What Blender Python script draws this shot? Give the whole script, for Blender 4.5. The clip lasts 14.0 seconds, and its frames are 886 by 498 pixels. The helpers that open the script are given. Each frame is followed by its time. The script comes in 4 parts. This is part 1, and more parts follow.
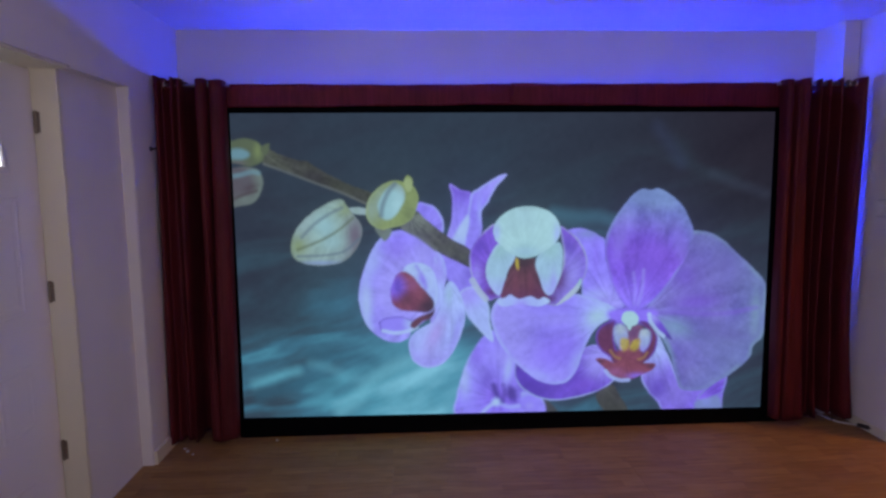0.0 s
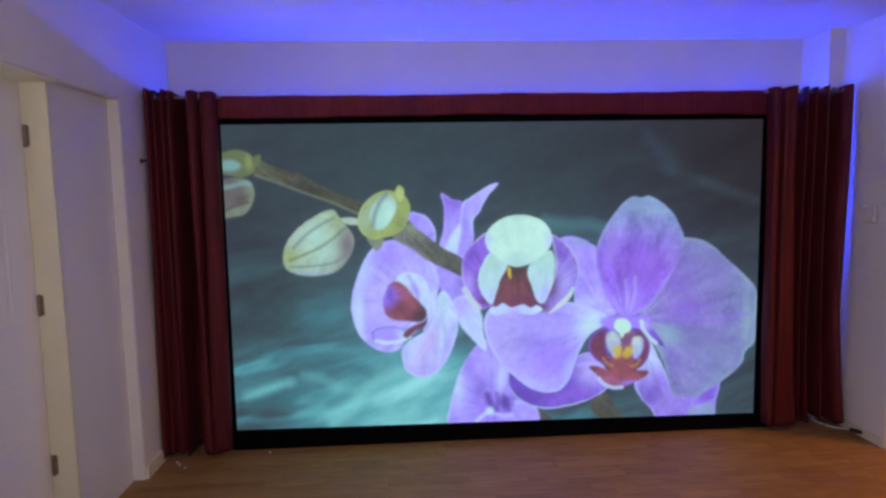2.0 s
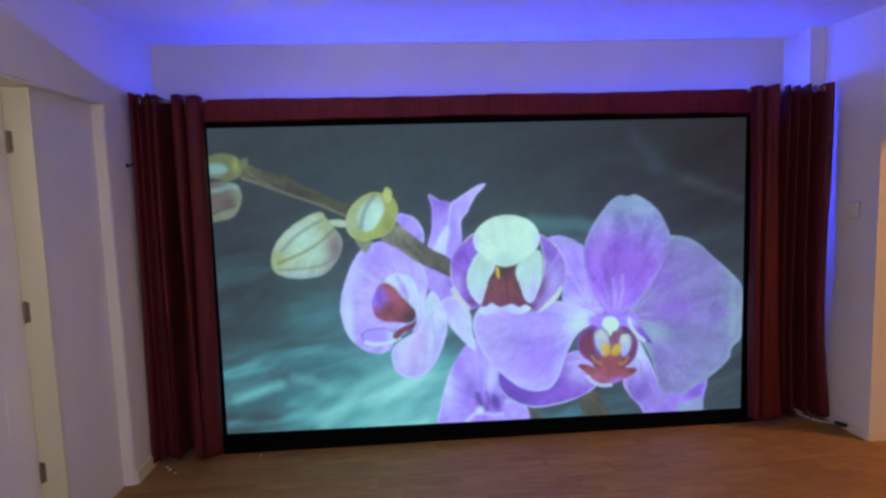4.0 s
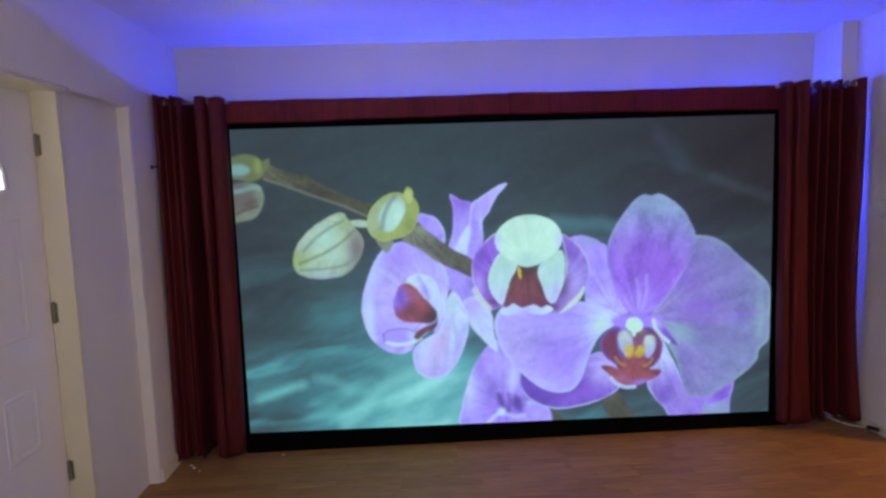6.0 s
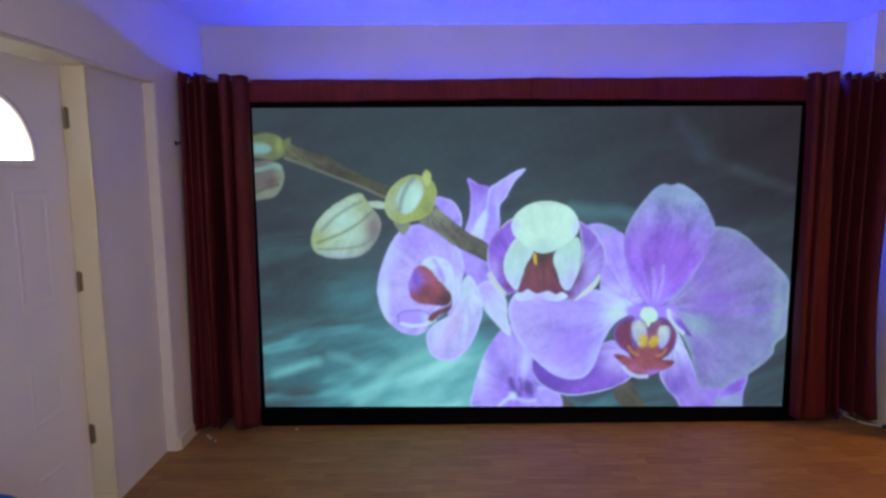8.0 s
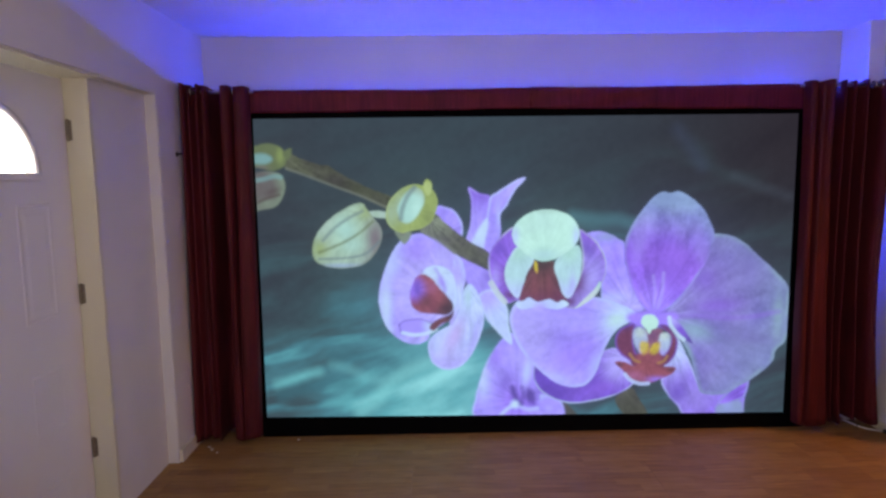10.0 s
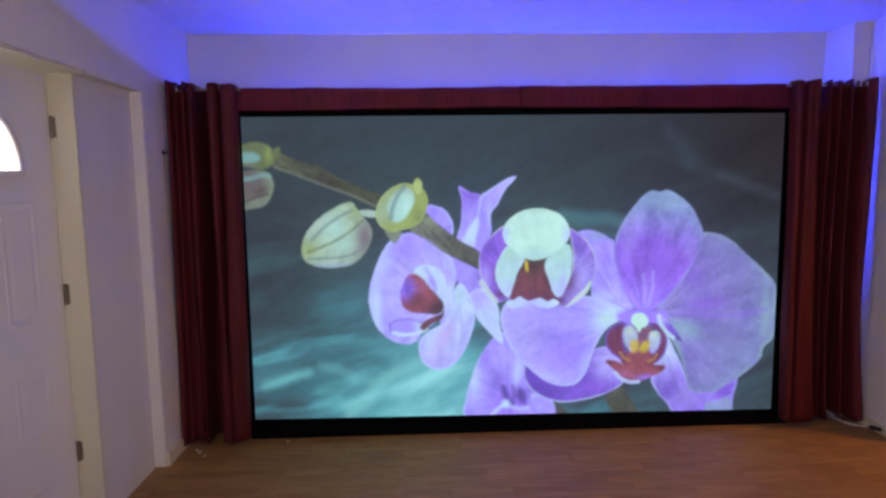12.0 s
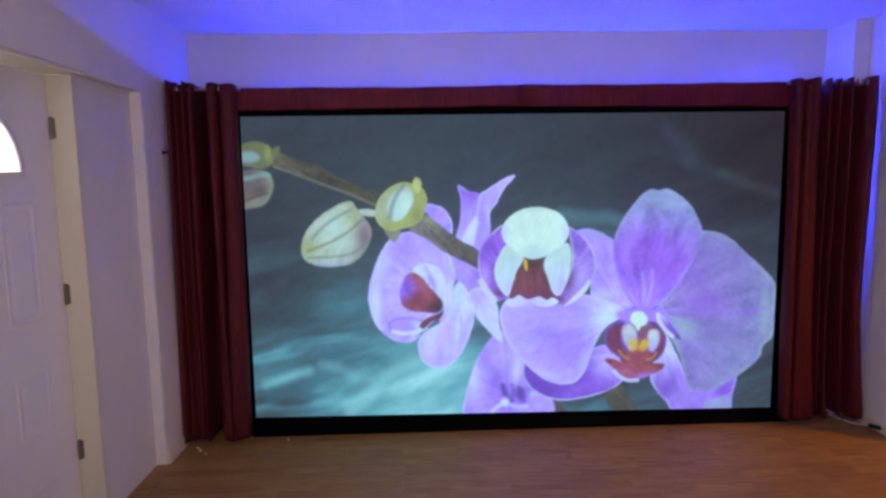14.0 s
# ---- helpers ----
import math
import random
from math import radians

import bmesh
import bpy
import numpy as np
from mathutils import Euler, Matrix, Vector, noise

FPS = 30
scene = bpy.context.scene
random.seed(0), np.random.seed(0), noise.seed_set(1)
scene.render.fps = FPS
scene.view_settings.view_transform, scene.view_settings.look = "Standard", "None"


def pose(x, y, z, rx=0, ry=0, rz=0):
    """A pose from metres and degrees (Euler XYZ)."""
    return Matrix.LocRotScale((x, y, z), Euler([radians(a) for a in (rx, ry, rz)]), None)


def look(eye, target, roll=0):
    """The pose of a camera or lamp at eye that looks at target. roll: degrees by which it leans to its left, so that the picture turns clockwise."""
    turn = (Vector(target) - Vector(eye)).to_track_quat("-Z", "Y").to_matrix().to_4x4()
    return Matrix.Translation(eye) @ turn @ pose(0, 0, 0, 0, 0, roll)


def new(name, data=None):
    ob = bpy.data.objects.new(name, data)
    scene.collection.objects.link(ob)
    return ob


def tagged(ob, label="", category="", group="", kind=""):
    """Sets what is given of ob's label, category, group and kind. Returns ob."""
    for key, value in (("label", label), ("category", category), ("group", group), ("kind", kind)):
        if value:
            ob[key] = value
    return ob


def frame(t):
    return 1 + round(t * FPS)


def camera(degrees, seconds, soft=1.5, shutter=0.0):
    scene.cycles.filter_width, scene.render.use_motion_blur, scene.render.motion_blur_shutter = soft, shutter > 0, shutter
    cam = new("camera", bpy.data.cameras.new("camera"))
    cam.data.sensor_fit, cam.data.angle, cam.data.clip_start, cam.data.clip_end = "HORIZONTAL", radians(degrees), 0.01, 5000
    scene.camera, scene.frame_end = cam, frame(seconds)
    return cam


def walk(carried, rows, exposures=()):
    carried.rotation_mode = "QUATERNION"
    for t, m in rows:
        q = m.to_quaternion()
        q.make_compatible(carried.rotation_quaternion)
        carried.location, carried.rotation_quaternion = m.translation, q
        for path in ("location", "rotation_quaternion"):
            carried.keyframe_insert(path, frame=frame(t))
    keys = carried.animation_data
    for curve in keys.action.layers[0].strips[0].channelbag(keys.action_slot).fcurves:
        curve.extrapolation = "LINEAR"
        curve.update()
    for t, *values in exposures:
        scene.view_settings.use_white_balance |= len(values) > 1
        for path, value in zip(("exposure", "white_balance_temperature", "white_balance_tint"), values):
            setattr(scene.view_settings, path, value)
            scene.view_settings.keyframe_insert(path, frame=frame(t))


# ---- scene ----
cam = camera(73.0, 14.0, soft=2.6)
PATH = [
    (0, (-0.582, -3.571, 1.545), (-0.482, -1.586, 1.317), -0.6),
    (0.5, (-0.559, -3.556, 1.542), (-0.449, -1.571, 1.324), -1.0),
    (1, (-0.554, -3.54, 1.546), (-0.445, -1.554, 1.341), -1.2),
    (1.5, (-0.56, -3.553, 1.548), (-0.447, -1.566, 1.345), -0.9),
    (2, (-0.568, -3.576, 1.552), (-0.449, -1.59, 1.351), -1.1),
    (2.5, (-0.564, -3.574, 1.55), (-0.379, -1.593, 1.345), -0.9),
    (3, (-0.55, -3.596, 1.553), (-0.361, -1.616, 1.349), -1.6),
    (5.5, (-0.55, -3.572, 1.567), (-0.465, -1.584, 1.364), -1.6),
    (6, (-0.56, -3.57, 1.569), (-0.477, -1.582, 1.363), -2.0),
    (6.5, (-0.538, -3.591, 1.567), (-0.465, -1.603, 1.359), -1.3),
    (7, (-0.529, -3.592, 1.566), (-0.485, -1.605, 1.347), -0.1),
    (7.5, (-0.532, -3.577, 1.569), (-0.497, -1.593, 1.323), 0.1),
    (8, (-0.536, -3.593, 1.555), (-0.522, -1.609, 1.304), -0.4),
    (10.5, (-0.586, -3.6, 1.567), (-0.555, -1.613, 1.343), -0.8),
    (11, (-0.603, -3.595, 1.561), (-0.56, -1.608, 1.336), -0.4),
    (11.5, (-0.606, -3.585, 1.558), (-0.551, -1.598, 1.335), -0.8),
    (12, (-0.602, -3.584, 1.548), (-0.523, -1.598, 1.327), -0.8),
    (12.5, (-0.572, -3.581, 1.557), (-0.496, -1.594, 1.337), -0.5),
    (13, (-0.56, -3.582, 1.564), (-0.484, -1.596, 1.342), -1.1),
    (13.5, (-0.566, -3.587, 1.566), (-0.496, -1.601, 1.338), -0.9),
    (14, (-0.576, -3.592, 1.564), (-0.509, -1.607, 1.331), -0.9),
]
walk(cam, [(t, look(eye, target, roll)) for t, eye, target, roll in PATH],
     exposures=[(0.0, -0.49, 5700, 21), (0.5, -0.17, 5900, 17), (1.0, -0.02, 6120, 12), (1.5, 0.0, 6330, 9), (3.0, 0.0, 6500, 8), (5.5, 0.0, 6500, 5),
                (7.5, 0.0, 6500, 5), (8.2, 0.0, 6500, 9), (11.0, 0.0, 6480, 10), (12.5, 0.03, 6400, 14), (14.0, 0.07, 6260, 20)])

# ---- world and lights ----
XL, XR, YB, H = -2.025, 2.165, 0.335, 2.485   # left wall, right wall, wall behind the screen, ceiling
YS = -4.20                                    # wall behind the camera
world = bpy.data.worlds.new("sky")
scene.world = world
world.use_nodes = True
sky = world.node_tree.nodes.new("ShaderNodeTexSky")
sky.sky_type, sky.sun_disc = "NISHITA", False
sky.sun_elevation, sky.sun_rotation = radians(35), radians(120)
world.node_tree.links.new(sky.outputs[0], world.node_tree.nodes["Background"].inputs[0])
world.node_tree.nodes["Background"].inputs[1].default_value = 0.10


def area(name, m, sx, sy, power, colour, spread=180):
    lamp = bpy.data.lights.new(name, "AREA")
    lamp.shape, lamp.size, lamp.size_y, lamp.energy, lamp.color = "RECTANGLE", sx, sy, power, colour
    lamp.spread = radians(spread)
    ob = new(name, lamp)
    ob.matrix_world = m
    return ob


# added fill light at the unseen rear wall, the warm hall lamp
area("rear_fill_light", look((-0.60, YS - 0.02, 1.55), (-0.3, 0.0, 1.25)), 2.2, 1.2, 28, (1.0, 0.885, 0.85))
area("hall_ceiling_lamp", look((3.35, -1.2, 2.40), (3.35, -1.2, 0.0)), 0.5, 0.5, 36, (1.0, 0.44, 0.05))
LED_POWER = 285.0
DAY_GLOW = 20.0


# ---- materials ----
def lin(r, g, b):
    f = lambda c: c / 255 / 12.92 if c <= 10 else ((c / 255 + 0.055) / 1.055) ** 2.4
    return (f(r), f(g), f(b))


def mat_new(name):
    m = bpy.data.materials.new(name)
    m.use_nodes = True
    nt = m.node_tree
    return m, nt, nt.nodes["Principled BSDF"]


def noise_node(nt, scale, detail=4, stretch=(1, 1, 1), coord="Object"):
    tc, mp, n = nt.nodes.new("ShaderNodeTexCoord"), nt.nodes.new("ShaderNodeMapping"), nt.nodes.new("ShaderNodeTexNoise")
    nt.links.new(tc.outputs[coord], mp.inputs[0])
    mp.inputs["Scale"].default_value = stretch
    nt.links.new(mp.outputs[0], n.inputs["Vector"])
    n.inputs["Scale"].default_value, n.inputs["Detail"].default_value = scale, detail
    return n


def ramp(nt, source, stops):
    r = nt.nodes.new("ShaderNodeValToRGB")
    while len(r.color_ramp.elements) < len(stops):
        r.color_ramp.elements.new(0.5)
    for e, (p, c) in zip(r.color_ramp.elements, stops):
        e.position, e.color = p, (*c, 1)
    nt.links.new(source, r.inputs[0])
    return r


def bump(nt, bsdf, source, strength, distance):
    b = nt.nodes.new("ShaderNodeBump")
    b.inputs["Strength"].default_value, b.inputs["Distance"].default_value = strength, distance
    nt.links.new(source, b.inputs["Height"])
    nt.links.new(b.outputs[0], bsdf.inputs["Normal"])


def painted(name, colour, rough=0.6, fine=160, depth=0.0006, spread=0.06, stretch=(1, 1, 1)):
    """Paint: broad uneven tone, fine roller or brush relief."""
    m, nt, p = mat_new(name)
    big, small = noise_node(nt, 1.3, 5), noise_node(nt, fine, 3, stretch)
    dark = tuple(c * (1 - spread * 1.6) for c in colour)
    light = tuple(min(1, c * (1 + spread * 0.5)) for c in colour)
    r = ramp(nt, big.outputs[0], [(0.3, dark), (0.7, light)])
    nt.links.new(r.outputs[0], p.inputs["Base Color"])
    p.inputs["Roughness"].default_value = rough
    bump(nt, p, small.outputs[0], 0.35, depth)
    return m


def plain(name, colour, rough=0.5, metal=0.0, spread=0.25, fine=60):
    m, nt, p = mat_new(name)
    n = noise_node(nt, fine, 4)
    r = ramp(nt, n.outputs[0], [(0.3, tuple(c * (1 - spread) for c in colour)), (0.7, colour)])
    nt.links.new(r.outputs[0], p.inputs["Base Color"])
    rr = ramp(nt, n.outputs[0], [(0.2, (rough * 0.8,) * 3), (0.8, (min(1, rough * 1.2),) * 3)])
    nt.links.new(rr.outputs[0], p.inputs["Roughness"])
    p.inputs["Metallic"].default_value = metal
    return m


def cloth(name, colour, weave=900):
    """Satin-faced drapery: slubs run down the cloth, fine weave, a little sheen."""
    m, nt, p = mat_new(name)
    slub = noise_node(nt, 75, 5, (1, 1, 0.035))
    broad = noise_node(nt, 9, 5, (1, 1, 0.35))
    mix = nt.nodes.new("ShaderNodeMath")
    mix.operation = "ADD"
    nt.links.new(slub.outputs[0], mix.inputs[0])
    nt.links.new(broad.outputs[0], mix.inputs[1])
    half = nt.nodes.new("ShaderNodeMath")
    half.operation, half.inputs[1].default_value = "MULTIPLY", 0.5
    nt.links.new(mix.outputs[0], half.inputs[0])
    r = ramp(nt, half.outputs[0], [(0.34, tuple(c * 0.62 for c in colour)), (0.66, tuple(c * 1.28 for c in colour))])
    nt.links.new(r.outputs[0], p.inputs["Base Color"])
    p.inputs["Roughness"].default_value = 0.62
    p.inputs["Sheen Weight"].default_value = 0.015
    p.inputs["Specular IOR Level"].default_value = 0.22
    p.inputs["Sheen Roughness"].default_value = 0.4
    p.inputs["Sheen Tint"].default_value = (0.9, 0.35, 0.38, 1)
    bump(nt, p, noise_node(nt, weave, 2, (1, 1, 0.4)).outputs[0], 0.3, 0.0004)
    return m


def laminate(name):
    """Three-strip wood laminate: strips in their own tones, grain along x, soft satin top."""
    m, nt, p = mat_new(name)
    tc = nt.nodes.new("ShaderNodeTexCoord")
    info = nt.nodes.new("ShaderNodeObjectInfo")
    shift = nt.nodes.new("ShaderNodeVectorMath")
    shift.operation = "MULTIPLY_ADD"
    comb = nt.nodes.new("ShaderNodeCombineXYZ")
    nt.links.new(info.outputs["Random"], comb.inputs[0])
    nt.links.new(info.outputs["Random"], comb.inputs[2])
    shift.inputs[1].default_value = (7.0, 0.0, 9.0)
    nt.links.new(comb.outputs[0], shift.inputs[0])
    nt.links.new(tc.outputs["Object"], shift.inputs[2])
    brick = nt.nodes.new("ShaderNodeTexBrick")
    nt.links.new(shift.outputs[0], brick.inputs["Vector"])
    brick.offset, brick.offset_frequency = 0.37, 2
    for key, value in (("Scale", 1.0), ("Mortar Size", 0.0004), ("Mortar Smooth", 0.2), ("Bias", 0.0), ("Brick Width", 0.31), ("Row Height", 0.064)):
        brick.inputs[key].default_value = value
    brick.inputs["Color1"].default_value = (0.325, 0.177, 0.051, 1)
    brick.inputs["Color2"].default_value = (0.244, 0.122, 0.035, 1)
    brick.inputs["Mortar"].default_value = (0.17, 0.09, 0.032, 1)
    mp = nt.nodes.new("ShaderNodeMapping")
    mp.inputs["Scale"].default_value = (1.2, 16, 16)
    nt.links.new(shift.outputs[0], mp.inputs[0])
    grain = nt.nodes.new("ShaderNodeTexNoise")
    nt.links.new(mp.outputs[0], grain.inputs["Vector"])
    grain.inputs["Scale"].default_value, grain.inputs["Detail"].default_value = 5.0, 8
    grain.inputs["Distortion"].default_value = 0.6
    tone = ramp(nt, grain.outputs[0], [(0.3, (0.72, 0.68, 0.64)), (0.52, (1.0, 1.0, 1.0)), (0.75, (1.16, 1.14, 1.10))])
    mul = nt.nodes.new("ShaderNodeMix")
    mul.data_type, mul.blend_type = "RGBA", "MULTIPLY"
    mul.inputs[0].default_value = 1.0
    nt.links.new(brick.outputs[0], mul.inputs[6])
    nt.links.new(tone.outputs[0], mul.inputs[7])
    # pale scuffs drawn out along the boards
    mp2 = nt.nodes.new("ShaderNodeMapping")
    mp2.inputs["Scale"].default_value = (2.2, 34, 1)
    nt.links.new(shift.outputs[0], mp2.inputs[0])
    scuff = nt.nodes.new("ShaderNodeTexNoise")
    nt.links.new(mp2.outputs[0], scuff.inputs["Vector"])
    scuff.inputs["Scale"].default_value, scuff.inputs["Detail"].default_value = 1.6, 3
    worn = ramp(nt, scuff.outputs[0], [(0.60, (1.0, 1.0, 1.0)), (0.72, (1.32, 1.34, 1.38))])
    mul2 = nt.nodes.new("ShaderNodeMix")
    mul2.data_type, mul2.blend_type = "RGBA", "MULTIPLY"
    mul2.inputs[0].default_value = 1.0
    nt.links.new(mul.outputs[2], mul2.inputs[6])
    nt.links.new(worn.outputs[0], mul2.inputs[7])
    nt.links.new(mul2.outputs[2], p.inputs["Base Color"])
    p.inputs["Specular IOR Level"].default_value = 0.38
    rr = ramp(nt, noise_node(nt, 9, 5).outputs[0], [(0.3, (0.46,) * 3), (0.7, (0.62,) * 3)])
    nt.links.new(rr.outputs[0], p.inputs["Roughness"])
    bump(nt, p, grain.outputs[0], 0.12, 0.0006)
    return m


def glowing(name, colour, strength):
    m, nt, p = mat_new(name)
    p.inputs["Base Color"].default_value = (*colour, 1)
    p.inputs["Emission Color"].default_value = (*colour, 1)
    p.inputs["Emission Strength"].default_value = strength
    return m


def glass(name):
    m, nt, p = mat_new(name)
    p.inputs["Transmission Weight"].default_value = 1.0
    p.inputs["Roughness"].default_value = 0.02
    p.inputs["IOR"].default_value = 1.05
    return m


WALL = painted("matt_wall_paint", (0.702, 0.666, 0.654), 0.75)
CEIL = painted("ceiling_paint", (0.76, 0.75, 0.75), 0.85, 90, 0.001)
TRIM = painted("cream_gloss_trim_paint", (0.665, 0.62, 0.475), 0.42, 240, 0.0003, 0.05)
DOOR = painted("white_door_paint", (0.76, 0.74, 0.74), 0.45, 300, 0.0004, 0.04, (1, 1, 0.05))
HALLWALL = painted("hall_wall_paint", (0.74, 0.60, 0.34), 0.75)
RED = cloth("wine_red_curtain_cloth", (0.085, 0.0086, 0.0128))
REDV = cloth("wine_red_valance_cloth", (0.116, 0.0092, 0.0180))
VELVET = plain("black_velvet", (0.0022, 0.0022, 0.0030), 1.0)
VELVET.node_tree.nodes["Principled BSDF"].inputs["Specular IOR Level"].default_value = 0.05
FLOOR = laminate("laminate_wood")
SUB = plain("screed", (0.12, 0.07, 0.05), 0.9)
ROD = plain("brushed_steel_rod", (0.42, 0.40, 0.38), 0.32, 1.0)
RING = plain("chrome_grommet", (0.72, 0.72, 0.74), 0.2, 1.0)
DARKMETAL = plain("dark_bronze", (0.06, 0.045, 0.04), 0.45, 0.8)
HINGE = plain("aged_brass_hinge", (0.26, 0.22, 0.17), 0.45, 0.7)
PLASTIC = plain("white_plastic", (0.66, 0.64, 0.62), 0.4, 0, 0.06)
BLACKPLASTIC = plain("black_plastic", (0.012, 0.012, 0.014), 0.4)
BLUEPLASTIC = plain("blue_plastic", (0.01, 0.10, 0.42), 0.4, 0, 0.12)
LED = glowing("blue_led_light", (0.028, 0.060, 1.0), LED_POWER)
DAYLIGHT = glowing("overcast_daylight", (1.0, 0.985, 0.90), DAY_GLOW)
GLASS = glass("clear_glass")
GREYPLASTIC = plain("grey_plastic", (0.44, 0.42, 0.42), 0.5, 0, 0.1)
PAPER = plain("paper_scrap", (0.75, 0.74, 0.72), 0.8)


# ---- mesh helpers ----
def thing(name, label="", category="", group="", kind="", at=(0, 0, 0)):
    ob = new(name)
    ob.location = at
    ob.empty_display_size = 0.05
    return tagged(ob, label, category, group, kind)


def link(name, bm, material, smooth=False):
    me = bpy.data.meshes.new(name)
    bm.to_mesh(me)
    bm.free()
    me.materials.append(material)
    if smooth:
        for f in me.polygons:
            f.use_smooth = True
    return new(name, me)


def part(name, bm, material, parent, label="", smooth=False):
    """One mesh object under a thing; the mesh is written in world places."""
    ob = link(name, bm, material, smooth)
    ob.parent = parent
    bpy.context.view_layer.update()
    ob.matrix_parent_inverse = parent.matrix_world.inverted()
    return tagged(ob, label)


def box(x0, x1, y0, y1, z0, z1, bevel=0.0, seg=2, bm=None):
    bm = bm or bmesh.new()
    made = bmesh.ops.create_cube(bm, size=1.0, matrix=Matrix.Translation(((x0 + x1) / 2, (y0 + y1) / 2, (z0 + z1) / 2)) @ Matrix.Diagonal((x1 - x0, y1 - y0, z1 - z0, 1)))
    if bevel:
        edges = list({e for v in made["verts"] for e in v.link_edges})
        bmesh.ops.bevel(bm, geom=edges, offset=bevel, segments=seg, affect="EDGES", profile=0.5)
    return bm


def prism(outline, axis, a, b, bm=None):
    """A plate with the given outline (pairs of the other two axes, in order), from a to b along the axis."""
    bm = bm or bmesh.new()
    put = {"x": lambda p, q, d: (d, p, q), "y": lambda p, q, d: (p, d, q), "z": lambda p, q, d: (p, q, d)}[axis]
    lo = [bm.verts.new(put(p, q, a)) for p, q in outline]
    hi = [bm.verts.new(put(p, q, b)) for p, q in outline]
    n = len(outline)
    bm.faces.new(lo)
    bm.faces.new(hi[::-1])
    for i in range(n):
        bm.faces.new((lo[i], hi[i], hi[(i + 1) % n], lo[(i + 1) % n]))
    bmesh.ops.recalc_face_normals(bm, faces=bm.faces[:])
    return bm


def tube(points, radius, sides=12, bm=None):
    """A round bar along the points."""
    bm = bm or bmesh.new()
    pts = [Vector(p) for p in points]
    rings = []
    for i, p in enumerate(pts):
        d = (pts[min(i + 1, len(pts) - 1)] - pts[max(i - 1, 0)]).normalized()
        up = Vector((0, 0, 1)) if abs(d.z) < 0.9 else Vector((0, 1, 0))
        s = d.cross(up).normalized()
        u = s.cross(d)
        rings.append([bm.verts.new(p + radius * (math.cos(k) * s + math.sin(k) * u)) for k in (2 * math.pi * j / sides for j in range(sides))])
    for r0, r1 in zip(rings, rings[1:]):
        for j in range(sides):
            bm.faces.new((r0[j], r0[(j + 1) % sides], r1[(j + 1) % sides], r1[j]))
    bm.faces.new(rings[0][::-1])
    bm.faces.new(rings[-1])
    return bm


def torus(centre, big, small, axis="x", n=20, m=8):
    bm = bmesh.new()
    rows = []
    for i in range(n):
        a = 2 * math.pi * i / n
        row = []
        for j in range(m):
            c = 2 * math.pi * j / m
            r = big + small * math.cos(c)
            p = {"x": (small * math.sin(c), r * math.cos(a), r * math.sin(a)), "y": (r * math.cos(a), small * math.sin(c), r * math.sin(a))}[axis]
            row.append(bm.verts.new(Vector(centre) + Vector(p)))
        rows.append(row)
    for i in range(n):
        for j in range(m):
            bm.faces.new((rows[i][j], rows[(i + 1) % n][j], rows[(i + 1) % n][(j + 1) % m], rows[i][(j + 1) % m]))
    bmesh.ops.recalc_face_normals(bm, faces=bm.faces[:])
    return bm


# ---- the room ----
def structure(name, bm, material, label, category):
    return tagged(link(name, bm, material), label, category, kind="structure")


XH = 5.2                                    # far side of the hall
ceiling = structure("ceiling", box(XL - 0.35, XR + 0.14, YS - 0.14, YB + 0.14, H, H + 0.12), CEIL, "white painted ceiling washed blue by light strips", "ceiling")
structure("wall_north", box(XL - 0.35, XR + 0.14, YB, YB + 0.14, -0.1, H), WALL, "off-white painted wall behind the projection screen", "wall")
structure("pillar", box(XR - 0.10, XR, 0.07, YB, 0, H, 0.004), WALL, "off-white boxed pipe corner beside the screen wall", "pillar")

# left wall with the door recess
DY0, DY1, DZ = -0.345, -1.833, 2.047         # recess: far edge, near edge, top
wl = box(XL - 0.30, XL, DY0, YB, -0.1, H)
box(XL - 0.30, XL, YS, DY1, -0.1, H, bm=wl)
box(XL - 0.30, XL, DY1, DY0, DZ, H, bm=wl)
structure("wall_west", wl, WALL, "off-white painted wall with a recessed front door", "wall")
DX, JY = -2.182, -0.897                     # door face, far jamb face
structure("recess_panel", box(XL - 0.30, XL - 0.060, JY + 0.022, DY0 - 0.010, 0, DZ - 0.010), WALL, "flat painted infill panel set back in the wall beside the door", "wall panel")
jamb = thing("door_frame", "cream gloss-painted timber door frame round the front door", "door frame", kind="structure", at=(DX, JY, 0))
part("jamb", box(DX - 0.06, XL - 0.050, JY, JY + 0.022, 0, DZ, 0.003), TRIM, jamb)
part("jamb", box(DX - 0.06, XL - 0.006, DY1, DY1 + 0.022, 0, DZ, 0.003), TRIM, jamb)
part("head", box(DX - 0.06, XL - 0.003, DY1 + 0.022, JY, DZ - 0.016, DZ - 0.0005, 0.003), TRIM, jamb)
part("door_stop", box(DX - 0.075, DX - 0.050, JY - 0.014, JY, 0, DZ - 0.016), TRIM, jamb)
part("plinth", box(DX - 0.03, XL - 0.054, JY - 0.007, JY, 0.022, 0.058, 0.003), TRIM, jamb)
part("threshold", box(DX - 0.06, XL - 0.012, DY1 + 0.022, JY, 0.004, 0.022, 0.006), TRIM, jamb, "scuffed pale door threshold")

recess_trim = box(XL - 0.30, XL - 0.002, DY0 - 0.010, DY0, 0, DZ, 0.002)
box(XL - 0.30, XL - 0.002, JY + 0.022, DY0 - 0.010, DZ - 0.010, DZ - 0.0005, bm=recess_trim)
structure("trim", recess_trim, WALL, "narrow off-white painted lining strip at the edge of the recess", "trim")

